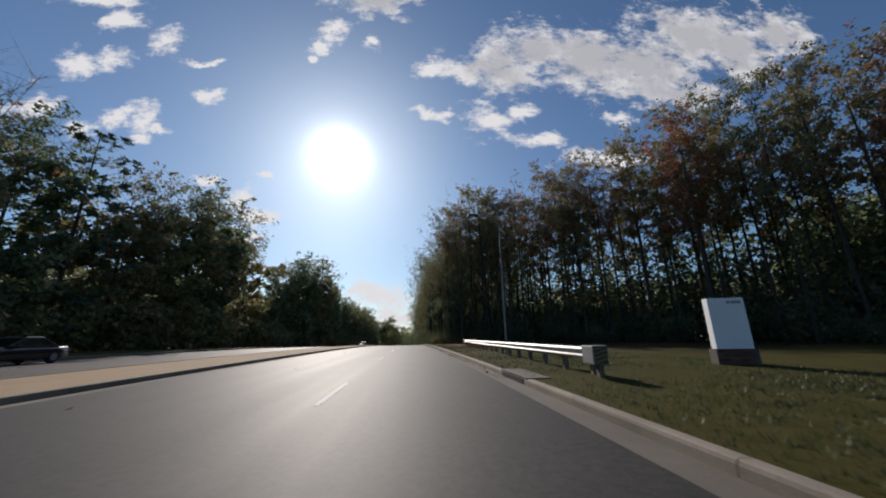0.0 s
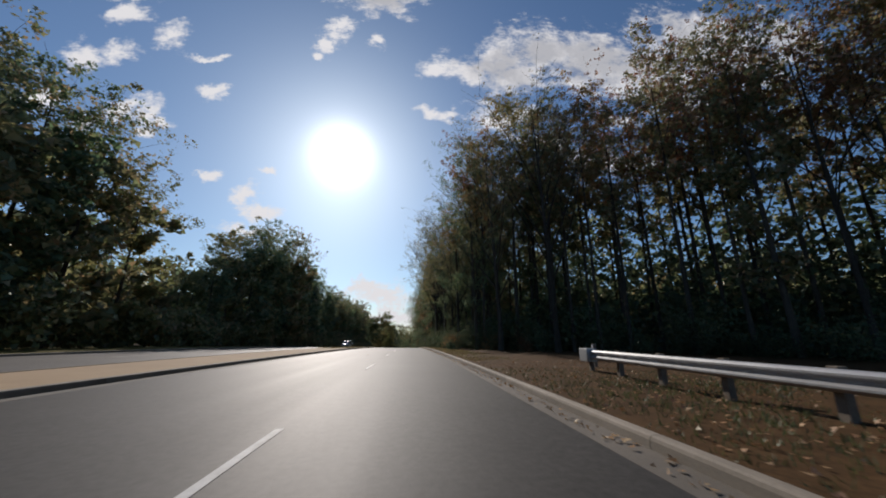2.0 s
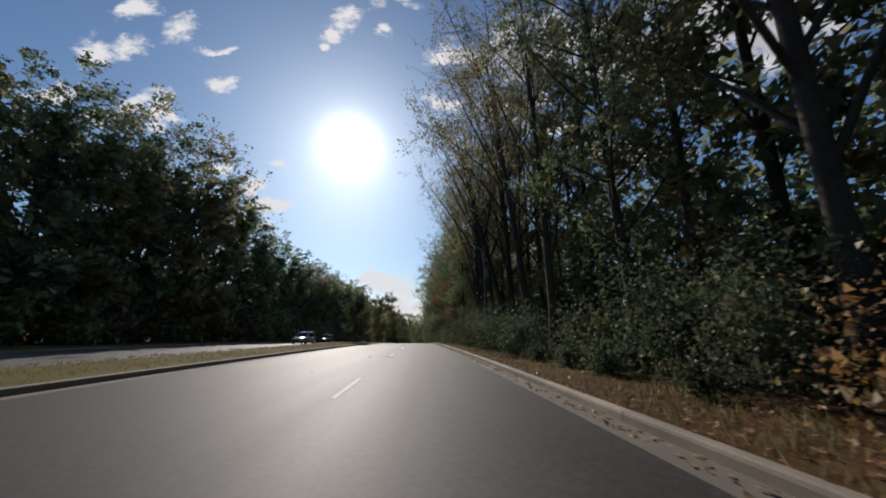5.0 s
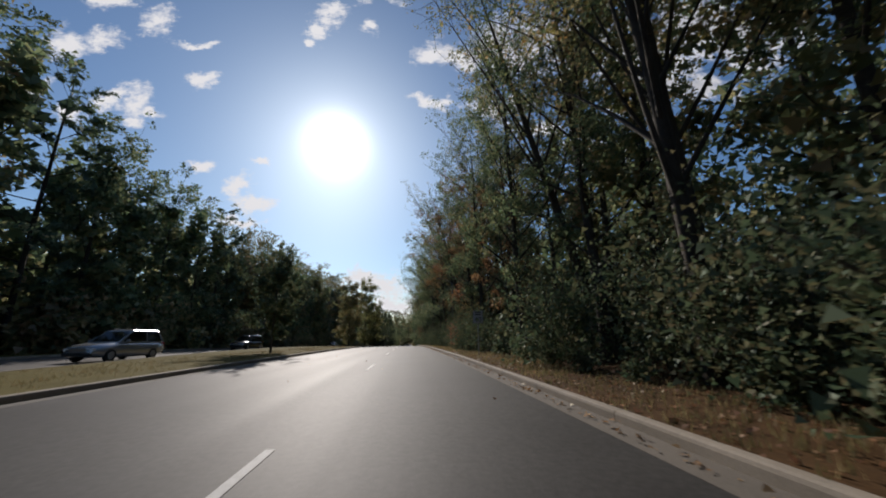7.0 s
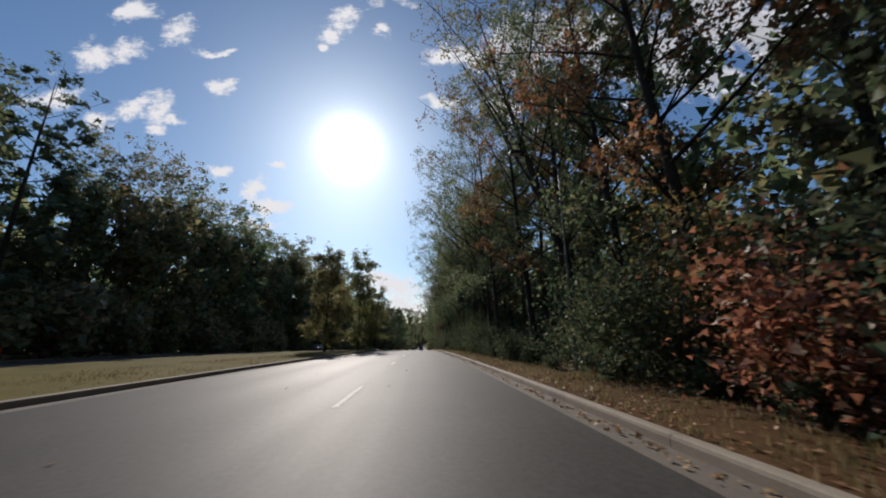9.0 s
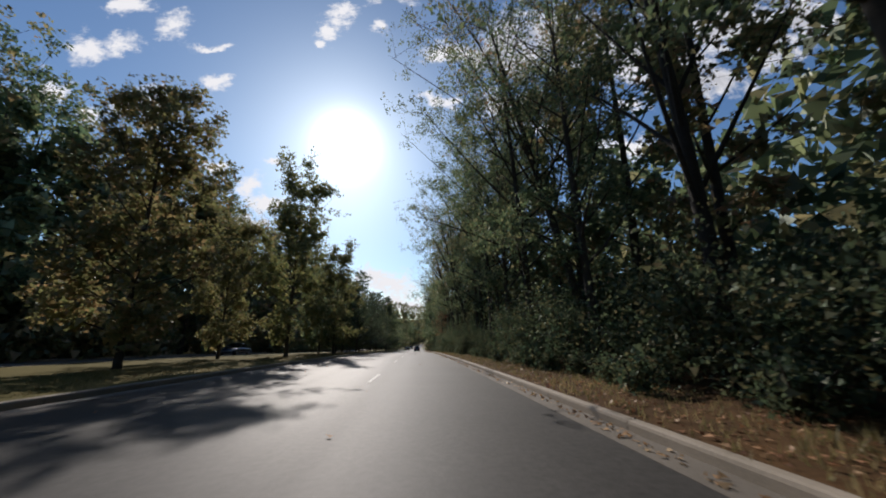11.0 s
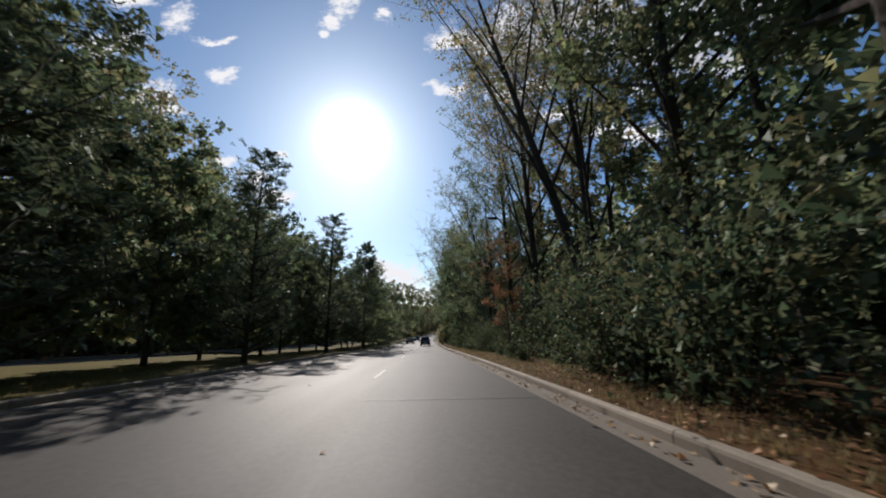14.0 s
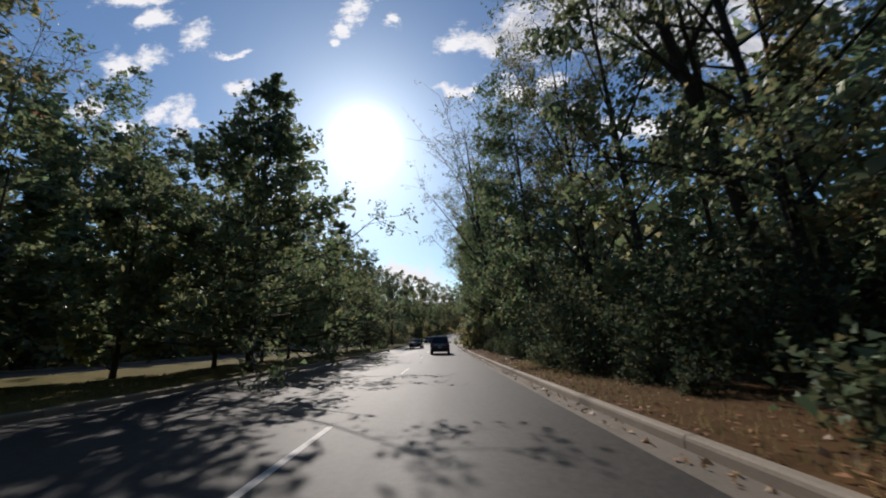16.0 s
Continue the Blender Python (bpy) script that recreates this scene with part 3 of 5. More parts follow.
    sv, sf = leaf_cards(rng, sprays, inner_size, 0.7, 0.2, False)
    lv, lf = leaf_cards(rng, places, leaf, 0.2 if style in ("spruce", "pine", "open") else 0.75, 0.25, False)
    return (wood_v, wood_f), (np.concatenate([lv, sv]), np.concatenate([lf, sf + len(lv)]))


def make_tree(name, label, category, group, bark, leaf_mat, **shape):
    (wv, wf), (lv, lf) = grow(**shape)
    tree = thing(name, label, category, group)
    part("trunk", mesh_data("trunk", wv, wf, bark, smooth=True), None, tree)
    part("crown", mesh_data("crown", lv, lf, leaf_mat), None, tree)
    return tree


def make_bush(name, label, seed, width, height, leaves, leaf, mat, group):
    """A shrub: many thin stems from the ground and leaves in uneven heaps down to the soil."""
    rng = np.random.default_rng(seed)
    wv, wf, tips = [], [], []
    for k in range(16 if leaf < 0.3 else 8):
        first = len(wv)
        a, far = rng.uniform(0, 6.28), rng.uniform(0.2, 1.0) * width / 2
        top = np.array([math.cos(a) * far, math.sin(a) * far, height * rng.uniform(0.35, 0.95) * (1.05 - 0.35 * far / (width / 2))])
        mid = top * np.array([0.45, 0.45, 0.6])
        tube(wv, wf, [np.array([math.cos(a) * 0.15, math.sin(a) * 0.15, -0.1]), mid, top], [0.03, 0.02, 0.008], 4)
        wf[-12:] = [tuple(dict.fromkeys(0 if first <= v < first + 4 else v for v in f)) for f in wf[-12:]]
        tips += [top, mid * np.array([1.3, 1.3, 1.0]), (mid + top) / 2, mid * np.array([1.6, 1.6, 0.5])]
    tips = np.array(tips)
    places = tips[rng.integers(0, len(tips), leaves)] + rng.normal(0, 1, (leaves, 3)) * np.array([0.16, 0.16, 0.12]) * width * rng.uniform(0.4, 1.0, (leaves, 1))
    places[:, 2] = np.abs(places[:, 2] - 0.05) + 0.05
    lv, lf = leaf_cards(rng, places, leaf, 0.85, 0.2, False)
    sprays = tips[rng.integers(0, len(tips), leaves // 6)] * np.array([0.85, 0.85, 0.8]) + rng.normal(0, 0.06 * width, (leaves // 6, 3))
    sprays[:, 2] = np.abs(sprays[:, 2]) + 0.15
    sv, sf = leaf_cards(rng, sprays, leaf * 2.2 if leaf < 0.3 else leaf * 1.35, 0.7, 0.2, False)
    lv, lf = np.concatenate([lv, sv]), np.concatenate([lf, sf + len(lv)])
    bush = thing(name, label, "shrub", group)
    part("woody_base", mesh_data("woody_base", wv, wf, BARK, smooth=True), None, bush)
    part("foliage", mesh_data("foliage", lv, lf, mat), None, bush)
    return bush


WOOD_R, WOOD_L, MEDIAN_T = "trees of the roadside wood", "trees beyond the opposite carriageway", "trees on the median"
KINDS = {}


TOPS = {}


def stand(key, builder, x, y, size=1.0, z=0.10, swing=180, tall=0.0):
    """The first of a kind is built in place, the rest are copies; tall: the height that the crown shall reach, instead of a size."""
    rng = stand.rng
    first = key not in KINDS
    if first:
        KINDS[key] = builder()
        heights = np.array([v.co.z for child in KINDS[key].children for v in child.data.vertices])
        TOPS[key] = float(np.percentile(heights, 99.6))
    if tall:
        size = tall / TOPS[key]
    m = pose(x + curve_x(y), y, z + level(y), 0, 0, rng.uniform(-swing, swing)) @ Matrix.Diagonal((size * rng.uniform(0.92, 1.08), size * rng.uniform(0.92, 1.08), size, 1))
    if first:
        KINDS[key].matrix_basis = m
        return KINDS[key]
    kept = KINDS[key]
    keep_scale = kept.matrix_basis.copy()
    kept.matrix_basis = Matrix.Identity(4)
    made = copy_thing(kept, m)
    kept.matrix_basis = keep_scale
    return made


stand.rng = random.Random(7)

TREES = {
    "green_near": lambda: make_tree("tall_green_tree", "tall slender green deciduous tree in the roadside wood", "tree", WOOD_R, BARK, LEAF_GREEN, seed=11, style="tall", height=29, reach=9.0, crown_base=0.14, limbs=34, leaves=14000, leaf=0.17, lean=0.05, spread=0.8, inner=4420, inner_size=0.25),
    "green_near_b": lambda: make_tree("leaning_green_tree", "green deciduous tree leaning towards the road", "tree", WOOD_R, BARK, LEAF_GREEN, seed=12, style="broad", height=26, reach=9.2, crown_base=0.18, limbs=32, leaves=14000, leaf=0.17, lean=0.07, spread=0.85, inner=4420, inner_size=0.25),
    "olive_near": lambda: make_tree("olive_tinged_tree", "tall forked tree turning from green to olive yellow", "tree", WOOD_R, BARK, LEAF_OLIVE, seed=13, style="vase", height=30, reach=13, crown_base=0.14, limbs=16, leaves=12500, leaf=0.165, lean=0.06, spread=0.95, clumps_per_limb=13, inner=3400, inner_size=0.25),
    "gold_near": lambda: make_tree("golden_autumn_tree", "tall thin-crowned tree with golden autumn leaves", "tree", WOOD_R, BARK, LEAF_GOLD, seed=14, style="vase", height=28, reach=12, crown_base=0.2, limbs=14, leaves=9500, leaf=0.165, lean=0.08, spread=0.85, clumps_per_limb=12, inner=1530, inner_size=0.25),
    "rust_near": lambda: make_tree("rust_autumn_tree", "deciduous tree with thinning rust-brown leaves", "tree", WOOD_R, BARK, LEAF_RUST, seed=15, style="broad", height=22, reach=7.4, crown_base=0.2, limbs=28, leaves=9000, leaf=0.165, lean=0.08, spread=0.7, inner=1530, inner_size=0.25),
    "thin_near": lambda: make_tree("half_bare_tree", "half-bare forked tree with grey limbs and few leaves", "tree", WOOD_R, BARK, LEAF_OLIVE, seed=16, style="vase", height=28, reach=13, crown_base=0.18, limbs=17, leaves=4600, leaf=0.165, lean=0.11, spread=0.7, clumps_per_limb=16),
    "arch_near": lambda: make_tree("arching_tree", "thick dark tree arching over the verge with a thin crown", "tree", WOOD_R, BARK, LEAF_OLIVE, seed=36, style="vase", height=24, reach=12, crown_base=0.28, limbs=12, leaves=5200, leaf=0.16, lean=0.26, spread=0.8, clumps_per_limb=13, inner=300, inner_size=0.26, girth=0.0095),
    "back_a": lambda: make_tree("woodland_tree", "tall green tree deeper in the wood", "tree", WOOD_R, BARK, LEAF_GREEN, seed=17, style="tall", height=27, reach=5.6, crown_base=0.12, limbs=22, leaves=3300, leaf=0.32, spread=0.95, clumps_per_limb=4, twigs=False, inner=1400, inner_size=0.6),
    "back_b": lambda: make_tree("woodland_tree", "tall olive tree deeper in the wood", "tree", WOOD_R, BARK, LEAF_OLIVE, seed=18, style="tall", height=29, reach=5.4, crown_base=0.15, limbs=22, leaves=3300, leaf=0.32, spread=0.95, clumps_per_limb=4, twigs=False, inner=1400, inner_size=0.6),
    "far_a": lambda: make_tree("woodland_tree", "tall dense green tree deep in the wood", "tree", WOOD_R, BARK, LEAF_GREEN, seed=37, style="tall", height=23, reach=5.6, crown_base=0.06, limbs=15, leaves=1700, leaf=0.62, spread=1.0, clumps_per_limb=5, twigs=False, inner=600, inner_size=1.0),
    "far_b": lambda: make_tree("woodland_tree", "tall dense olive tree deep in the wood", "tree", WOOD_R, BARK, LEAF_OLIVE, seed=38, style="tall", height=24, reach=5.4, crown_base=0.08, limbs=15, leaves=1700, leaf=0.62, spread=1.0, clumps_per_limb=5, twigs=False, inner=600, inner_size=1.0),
    "stem_olive": lambda: make_tree("tall_stemmed_tree", "tall bare-stemmed tree with a thin olive crown", "tree", WOOD_R, BARK, LEAF_OLIVE, seed=19, style="tall", height=32, reach=4.6, crown_base=0.42, limbs=20, leaves=3100, leaf=0.31, lean=0.01, spread=0.9, clumps_per_limb=5, inner=350, inner_size=0.55, girth=0.0048),
    "stem_gold": lambda: make_tree("tall_stemmed_tree", "tall bare-stemmed tree with an orange and gold crown", "tree", WOOD_R, BARK, LEAF_GOLD, seed=20, style="tall", height=32, reach=4.8, crown_base=0.50, limbs=18, leaves=3100, leaf=0.31, lean=0.01, spread=0.9, clumps_per_limb=5, inner=350, inner_size=0.55, girth=0.0048),
    "stem_orange": lambda: make_tree("orange_autumn_tree", "tall tree with a rounded orange autumn crown over a bare stem", "tree", WOOD_R, BARK, LEAF_RUST, seed=44, style="broad", height=28, reach=5.6, crown_base=0.42, limbs=24, leaves=6500, leaf=0.27, lean=0.01, spread=0.95, clumps_per_limb=6, inner=900, inner_size=0.5, girth=0.0055),
    "stem_fork": lambda: make_tree("tall_forked_tree", "tall forked tree with bare dark stems and a thin russet crown", "tree", WOOD_R, BARK, LEAF_RUST, seed=29, style="vase", height=31, reach=13, crown_base=0.30, limbs=7, leaves=3200, leaf=0.28, lean=0.01, spread=0.9, clumps_per_limb=14, inner=300, inner_size=0.55, girth=0.0048),
    "stem_back": lambda: make_tree("tall_stemmed_tree", "tall bare-stemmed tree deeper in the wood", "tree", WOOD_R, BARK, LEAF_OLIVE, seed=42, style="tall", height=32, reach=4.6, crown_base=0.40, limbs=16, leaves=1700, leaf=0.44, lean=0.01, spread=1.0, clumps_per_limb=4, twigs=False, inner=300, inner_size=0.7, girth=0.0048),
    "green_mid": lambda: make_tree("dense_green_tree", "dense green roadside tree before the bend", "tree", WOOD_R, BARK, LEAF_GREEN, seed=43, style="broad", height=18, reach=6.4, crown_base=0.08, limbs=28, leaves=7000, leaf=0.22, lean=0.06, spread=0.8, clumps_per_limb=5, inner=1800, inner_size=0.4),
    "left_round": lambda: make_tree("round_broadleaf_tree", "dense round broadleaf tree with a low dark crown", "tree", WOOD_L, BARK, LEAF_OLIVE, seed=21, style="broad", height=22, reach=7.0, crown_base=0.03, limbs=34, leaves=6200, leaf=0.34, spread=1.05, clumps_per_limb=6, twigs=False, inner=3100, inner_size=0.85),
    "left_green": lambda: make_tree("dense_green_tree", "dense green broadleaf tree with a low crown", "tree", WOOD_L, BARK, LEAF_GREEN, seed=22, style="broad", height=22, reach=7.0, crown_base=0.03, limbs=34, leaves=6200, leaf=0.34, spread=1.05, clumps_per_limb=6, twigs=False, inner=3100, inner_size=0.85),
    "left_gold": lambda: make_tree("yellowing_tree", "broadleaf tree yellowing in autumn", "tree", WOOD_L, BARK, LEAF_MAPLE, seed=23, style="broad", height=22, reach=6.6, crown_base=0.04, limbs=26, leaves=6200, leaf=0.34, spread=1.05, clumps_per_limb=6, twigs=False, inner=3100, inner_size=0.85),
    "left_pine": lambda: make_tree("tall_pine", "tall dark pine with layered level branches", "tree", WOOD_L, BARK, NEEDLES, seed=24, style="pine", height=24, reach=5.6, crown_base=0.08, limbs=36, leaves=5000, leaf=0.62, spread=0.5, clumps_per_limb=5, twigs=False, inner=300, inner_size=1.1),
    "left_bare": lambda: make_tree("bare_tree", "bare grey tree with fine branching twigs", "tree", WOOD_L, PALE_BARK, LEAF_RUST, seed=25, style="vase", height=24, reach=11, crown_base=0.2, limbs=16, leaves=260, leaf=0.24, spread=0.5, clumps_per_limb=14),
    "median_pine": lambda: make_tree("median_pine", "dark green pine standing on the grass median", "tree", MEDIAN_T, BARK, NEEDLES, seed=26, style="open", height=18, reach=5.8, crown_base=0.03, limbs=78, leaves=17000, leaf=0.34, spread=0.7, clumps_per_limb=7, inner=1100, inner_size=0.45),
    "median_cone": lambda: make_tree("spreading_median_tree", "broad cone-shaped tree with feathery green leaves on the median", "tree", MEDIAN_T, BARK, LEAF_GREEN, seed=30, style="cone", height=16, reach=7.6, crown_base=0.06, limbs=80, leaves=21000, leaf=0.19, spread=0.75, clumps_per_limb=7, inner=4200, inner_size=0.42),
    "median_gold": lambda: make_tree("golden_maple", "broad maple with golden green autumn leaves on the median", "tree", MEDIAN_T, BARK, LEAF_MAPLE, seed=27, style="broad", height=20, reach=6.0, crown_base=0.05, limbs=40, leaves=16000, leaf=0.33, spread=1.0, inner=1700, inner_size=0.6),
    "median_shade": lambda: make_tree("young_median_oak", "dark young oak standing alone on the grass median", "tree", MEDIAN_T, BARK, BUSH_GREEN, seed=45, style="broad", height=18, reach=7.2, crown_base=0.16, limbs=30, leaves=9000, leaf=0.40, spread=1.1, clumps_per_limb=5, inner=3200, inner_size=0.7),
    "median_oak": lambda: make_tree("median_oak", "dense dark green oak on the median", "tree", MEDIAN_T, BARK, LEAF_GREEN, seed=28, style="broad", height=18, reach=6.0, crown_base=0.03, limbs=30, leaves=5600, leaf=0.42, spread=1.0, clumps_per_limb=4, inner=2600, inner_size=0.8),
}
SHRUBS = "shrubs along the wood's edge"
BUSHES = {
    "bush_a": lambda: make_bush("woodland_shrub", "dense green shrub at the edge of the wood", 31, 4.4, 4.4, 3150, 0.12, BUSH_GREEN, SHRUBS),
    "bush_b": lambda: make_bush("woodland_shrub", "low leafy green shrub among fallen leaves", 32, 3.2, 2.6, 2300, 0.105, BUSH_GREEN, SHRUBS),
    "bush_low": lambda: make_bush("low_shrub", "low green shoots and brambles beside the kerb", 40, 1.7, 1.2, 620, 0.10, BUSH_GREEN, SHRUBS),
    "bush_gold": lambda: make_bush("yellowing_shrub", "tall shrub with vines turning yellow", 33, 3.4, 5.4, 3000, 0.115, LEAF_GOLD, SHRUBS),
    "bush_rust": lambda: make_bush("russet_shrub", "russet autumn shrub at the wood's edge", 34, 3.0, 3.0, 2300, 0.105, LEAF_RUST, SHRUBS),
    "bush_mid": lambda: make_bush("understorey_thicket", "green thicket under the trees of the wood", 39, 6.0, 6.0, 1050, 0.46, BUSH_GREEN, "thickets under the wood"),
    "bush_far": lambda: make_bush("hedgerow_shrub", "dark shrub closing the foot of the trees", 35, 6.0, 5.6, 900, 0.54, LEAF_OLIVE, "shrubs beyond the opposite carriageway"),
}
GROW = random.Random(41)


def plant(key, x, y, size=1.0, swing=180, tall=0.0):
    """swing: how far the tree may be turned from leaning over the road."""
    return stand(key, TREES.get(key) or BUSHES[key], x, y, size, 0.10, swing, tall)


def wood_edge(y):
    """The front of the roadside wood: far back behind the lawn, close to the kerb after it."""
    return float(np.interp(y, (-30, 20, 38, 50, 60, 68, 78, 248, 266), (45, 41, 34, 27, 18, 9.5, 5.8, 5.8, 5.0)))


def along_edge(y, gap):
    """The next place along the wood's edge, gap metres on."""
    lean_in = wood_edge(y + 1) - wood_edge(y)
    return y + gap / math.hypot(1.0, lean_in)


# the tall, bare-stemmed wood behind the lawn, in four ranks
for back, gap in ((0.6, 2.9), (4.2, 3.2), (8.5, 3.8), (14.0, 5.0)):
    y = -8.0
    while y < 76:
        kind = GROW.choices(["stem_olive", "stem_gold", "stem_fork", "back_b"], [5, 1.6, 2.0, 0.5])[0]
        if back > 8:
            kind = "stem_back"
        plant(kind, wood_edge(y) + back + GROW.uniform(-1.2, 1.2), y + 0.5 * back, 1.0, 180, GROW.uniform(26, 34))
        y = along_edge(y, gap * GROW.uniform(0.7, 1.3))
# the orange crowns that stand out in its skyline
plant("stem_orange", 32.6, 34.3, 1.0, 180, 28.0)
plant("stem_orange", 41.5, 17.5, 1.0, 180, 25.5)
# front row of the roadside wood
y = 72.0
while y < 420:
    kind = GROW.choices(["green_near", "green_near_b", "olive_near", "gold_near", "rust_near", "thin_near"], [6.5, 5.0, 3.0, 1.2 if y < 160 else 0.4, 0.9 if y < 150 else 0.0, 2.0])[0]
    if 88 < y < 114:
        kind = GROW.choice(["thin_near", "gold_near", "olive_near"])
    tall = GROW.uniform(23, 29) * (0.75 if kind == "rust_near" else 1.0)
    if y > 300:
        kind = GROW.choice(["back_a", "far_b"])
    elif y > 264:
        kind, tall = "green_mid", GROW.uniform(16, 19.5)
    elif y > 246:
        kind, tall = GROW.choice(["green_near_b", "olive_near", "green_mid"]), GROW.uniform(17, 19.5)
    if not 122.5 < y < 133.5 and min(abs(y - q) for q in (142.5, 157.0)) > 3.0:
        plant(kind, wood_edge(y) + GROW.uniform(0.3, 2.4), y, 1.0, 50, tall)
    y += GROW.uniform(4.6, 6.8) if y < 250 else GROW.uniform(3.6, 5.0) if y < 300 else GROW.uniform(6, 9)
# leafy trees where the wood comes up to the road
for key, x, y, tall in (("thin_near", 14.0, 61.0, 28), ("olive_near", 9.8, 66.0, 28), ("green_near", 8.0, 70.0, 27)):
    plant(key, x, y, 1.0, 50, tall)
# thick trees that arch towards the road
for x, y, tall in ((8.4, 104.0, 25), (9.2, 118.5, 24), (8.8, 151.0, 25), (9.4, 184.0, 24), (7.6, 213.0, 22), (8.0, 229.5, 24), (9.6, 257.0, 22)):
    plant("arch_near", x, y, 1.0, 14, tall)
# rows behind it
for back, gap, stop in ((6.0, 5.6, 380), (11.5, 10.0, 132)):
    y = 70.0
    while y < stop:
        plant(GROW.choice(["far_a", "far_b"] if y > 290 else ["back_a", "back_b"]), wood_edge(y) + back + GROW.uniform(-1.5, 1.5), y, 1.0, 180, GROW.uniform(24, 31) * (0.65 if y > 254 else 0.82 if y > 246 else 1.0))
        y += gap * GROW.uniform(0.8, 1.25) * (1.0 if y < 290 else 1.6)
y = 66.0
while y < 330:
    plant("bush_mid", wood_edge(y) + 7.0 + GROW.uniform(-1.5, 1.5), y, GROW.uniform(0.75, 1.15))
    y += 4.0 * GROW.uniform(0.8, 1.25)
# the dark foot of the wood behind the lawn
y = -24.0
while y < 72:
    plant("bush_mid", wood_edge(y) + 2.5 + GROW.uniform(-1.5, 1.5), y, GROW.uniform(0.55, 0.9))
    plant("bush_mid", wood_edge(y) + 9.0 + GROW.uniform(-2, 2), y + 4, GROW.uniform(0.8, 1.1))
    y = along_edge(y, 3.8 * GROW.uniform(0.8, 1.2))
# shrubs at the wood's foot
y = 68.0
while y < 400:
    kind = GROW.choices(["bush_a", "bush_b", "bush_gold", "bush_rust"], [7, 4, 0.15, 0.6 if y < 140 else 0.0])[0]
    if y > 290:
        kind = "bush_far"
    x = max(4.7, wood_edge(y) - 0.8) + GROW.uniform(-0.2, 2.2)
    # the shrubs stand back behind the speed sign
    plant(kind, max(x, 6.7) if 120.5 < y < 127.5 else x, y, GROW.uniform(0.7, 1.15))
    y += GROW.uniform(2.3, 3.8) if y < 280 else GROW.uniform(4, 6)
y = 70.0
while y < 300:
    plant("bush_low", 4.85 + GROW.uniform(-0.35, 0.6) + (0.7 if 121 < y < 126 else 0.0), y, GROW.uniform(0.6, 1.15))
    y += GROW.uniform(1.8, 3.6)
y = 20.0
while y < 70:
    plant(GROW.choice(["bush_a", "bush_rust", "bush_b"]), wood_edge(y) + GROW.uniform(-1.5, 2), y, GROW.uniform(0.7, 1.2))
    y = along_edge(y, GROW.uniform(2.5, 4))
SKYLINE_Y = (20, 28, 36, 40, 47, 53, 60, 66, 71, 77, 83, 90, 95, 101, 109, 120, 130, 140, 160, 166, 173, 195, 202, 215, 225, 234, 250, 256, 272, 284, 330)
SKYLINE_H = (15, 18, 23, 20, 18, 22, 25, 26, 22, 11, 10, 14, 18, 22, 25, 27, 25, 22.5, 20.5, 19, 21.5, 22.5, 21, 24.5, 22, 24.5, 27, 24.5, 26, 24, 25)


def left_edge(y):
    """Where the trees beyond the opposite carriageway stand."""
    return -34.0 + 3.0 * smooth01(95, 150, y)


# beyond the opposite carriageway
for key, y, tall in (("left_round", 24, 19), ("left_green", 30, 22.5), ("left_pine", 36, 24), ("left_round", 42, 22), ("left_gold", 48, 21), ("left_round", 54, 26), ("left_green", 60, 28.5), ("left_round", 64.5, 27),
                     ("left_gold", 71.5, 21.5), ("left_round", 79, 11), ("left_gold", 85, 12), ("left_green", 91, 16.5), ("left_round", 97, 22), ("left_green", 103, 26), ("left_round", 109, 28), ("left_green", 115, 30), ("left_round", 121, 30)):
    plant(key, left_edge(y) + GROW.uniform(-0.8, 0.8), y, 1.0, 180, tall)
for back, gap in ((0.0, 5.6), (6.5, 9.0)):
    y = 127.0 if back < 6 else 16.0
    while y < (640 if back < 6 else 340):
        kind = GROW.choices(["left_round", "left_green", "left_gold", "left_pine", "left_bare"], [5, 4, 2, 3, 0.5])[0]
        if back > 6 or y > 290:
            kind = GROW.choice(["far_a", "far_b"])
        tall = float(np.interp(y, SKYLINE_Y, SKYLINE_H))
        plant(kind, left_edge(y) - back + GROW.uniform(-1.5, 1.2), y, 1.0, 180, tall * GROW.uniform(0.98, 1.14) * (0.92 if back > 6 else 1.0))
        y += gap * GROW.uniform(0.75, 1.2) * (1.0 if y < 320 else 1.5)
y = 10.0
while y < 620:
    plant("bush_far", left_edge(y) + 1.8 + GROW.uniform(-1.0, 1.5), y, GROW.uniform(0.8, 1.2))
    y += GROW.uniform(5.0, 6.5) if y < 330 else GROW.uniform(8, 10)
plant("left_gold", -32.0, 15.0, 1.0, 180, 27.0)
plant("left_bare", -30.0, 22.0, 1.0, 180, 22.0)
plant("rust_near", 7.2, 126.6, 1.0, 25, 12.5)
plant("green_near", 8.6, 130.5, 1.0, 40, 25.0)
plant("olive_near", 8.4, 137.5, 1.0, 40, 25.0)
plant("green_near_b", 8.6, 147.5, 1.0, 40, 25.0)
plant("rust_near", 7.7, 142.5, 1.0, 40, 22.0)
plant("rust_near", 7.6, 157.0, 1.0, 40, 23.0)
plant("rust_near", 5.2, 236.2, 1.0, 40, 8.0)
plant("bush_a", 7.0, 111.0, 1.25)
plant("bush_gold", 7.7, 142.0, 1.3)
plant("bush_gold", 8.6, 143.5, 1.2)
plant("gold_near", 8.6, 112.0, 1.0, 40, 26.0)
# trees that lean over the lane before the bend
for key, x, y, size in (("thin_near", 5.3, 281.0, 0.9), ("green_near_b", 5.5, 290.0, 0.9), ("olive_near", 5.6, 303.0, 0.9)):
    plant(key, x, y, size, 20)
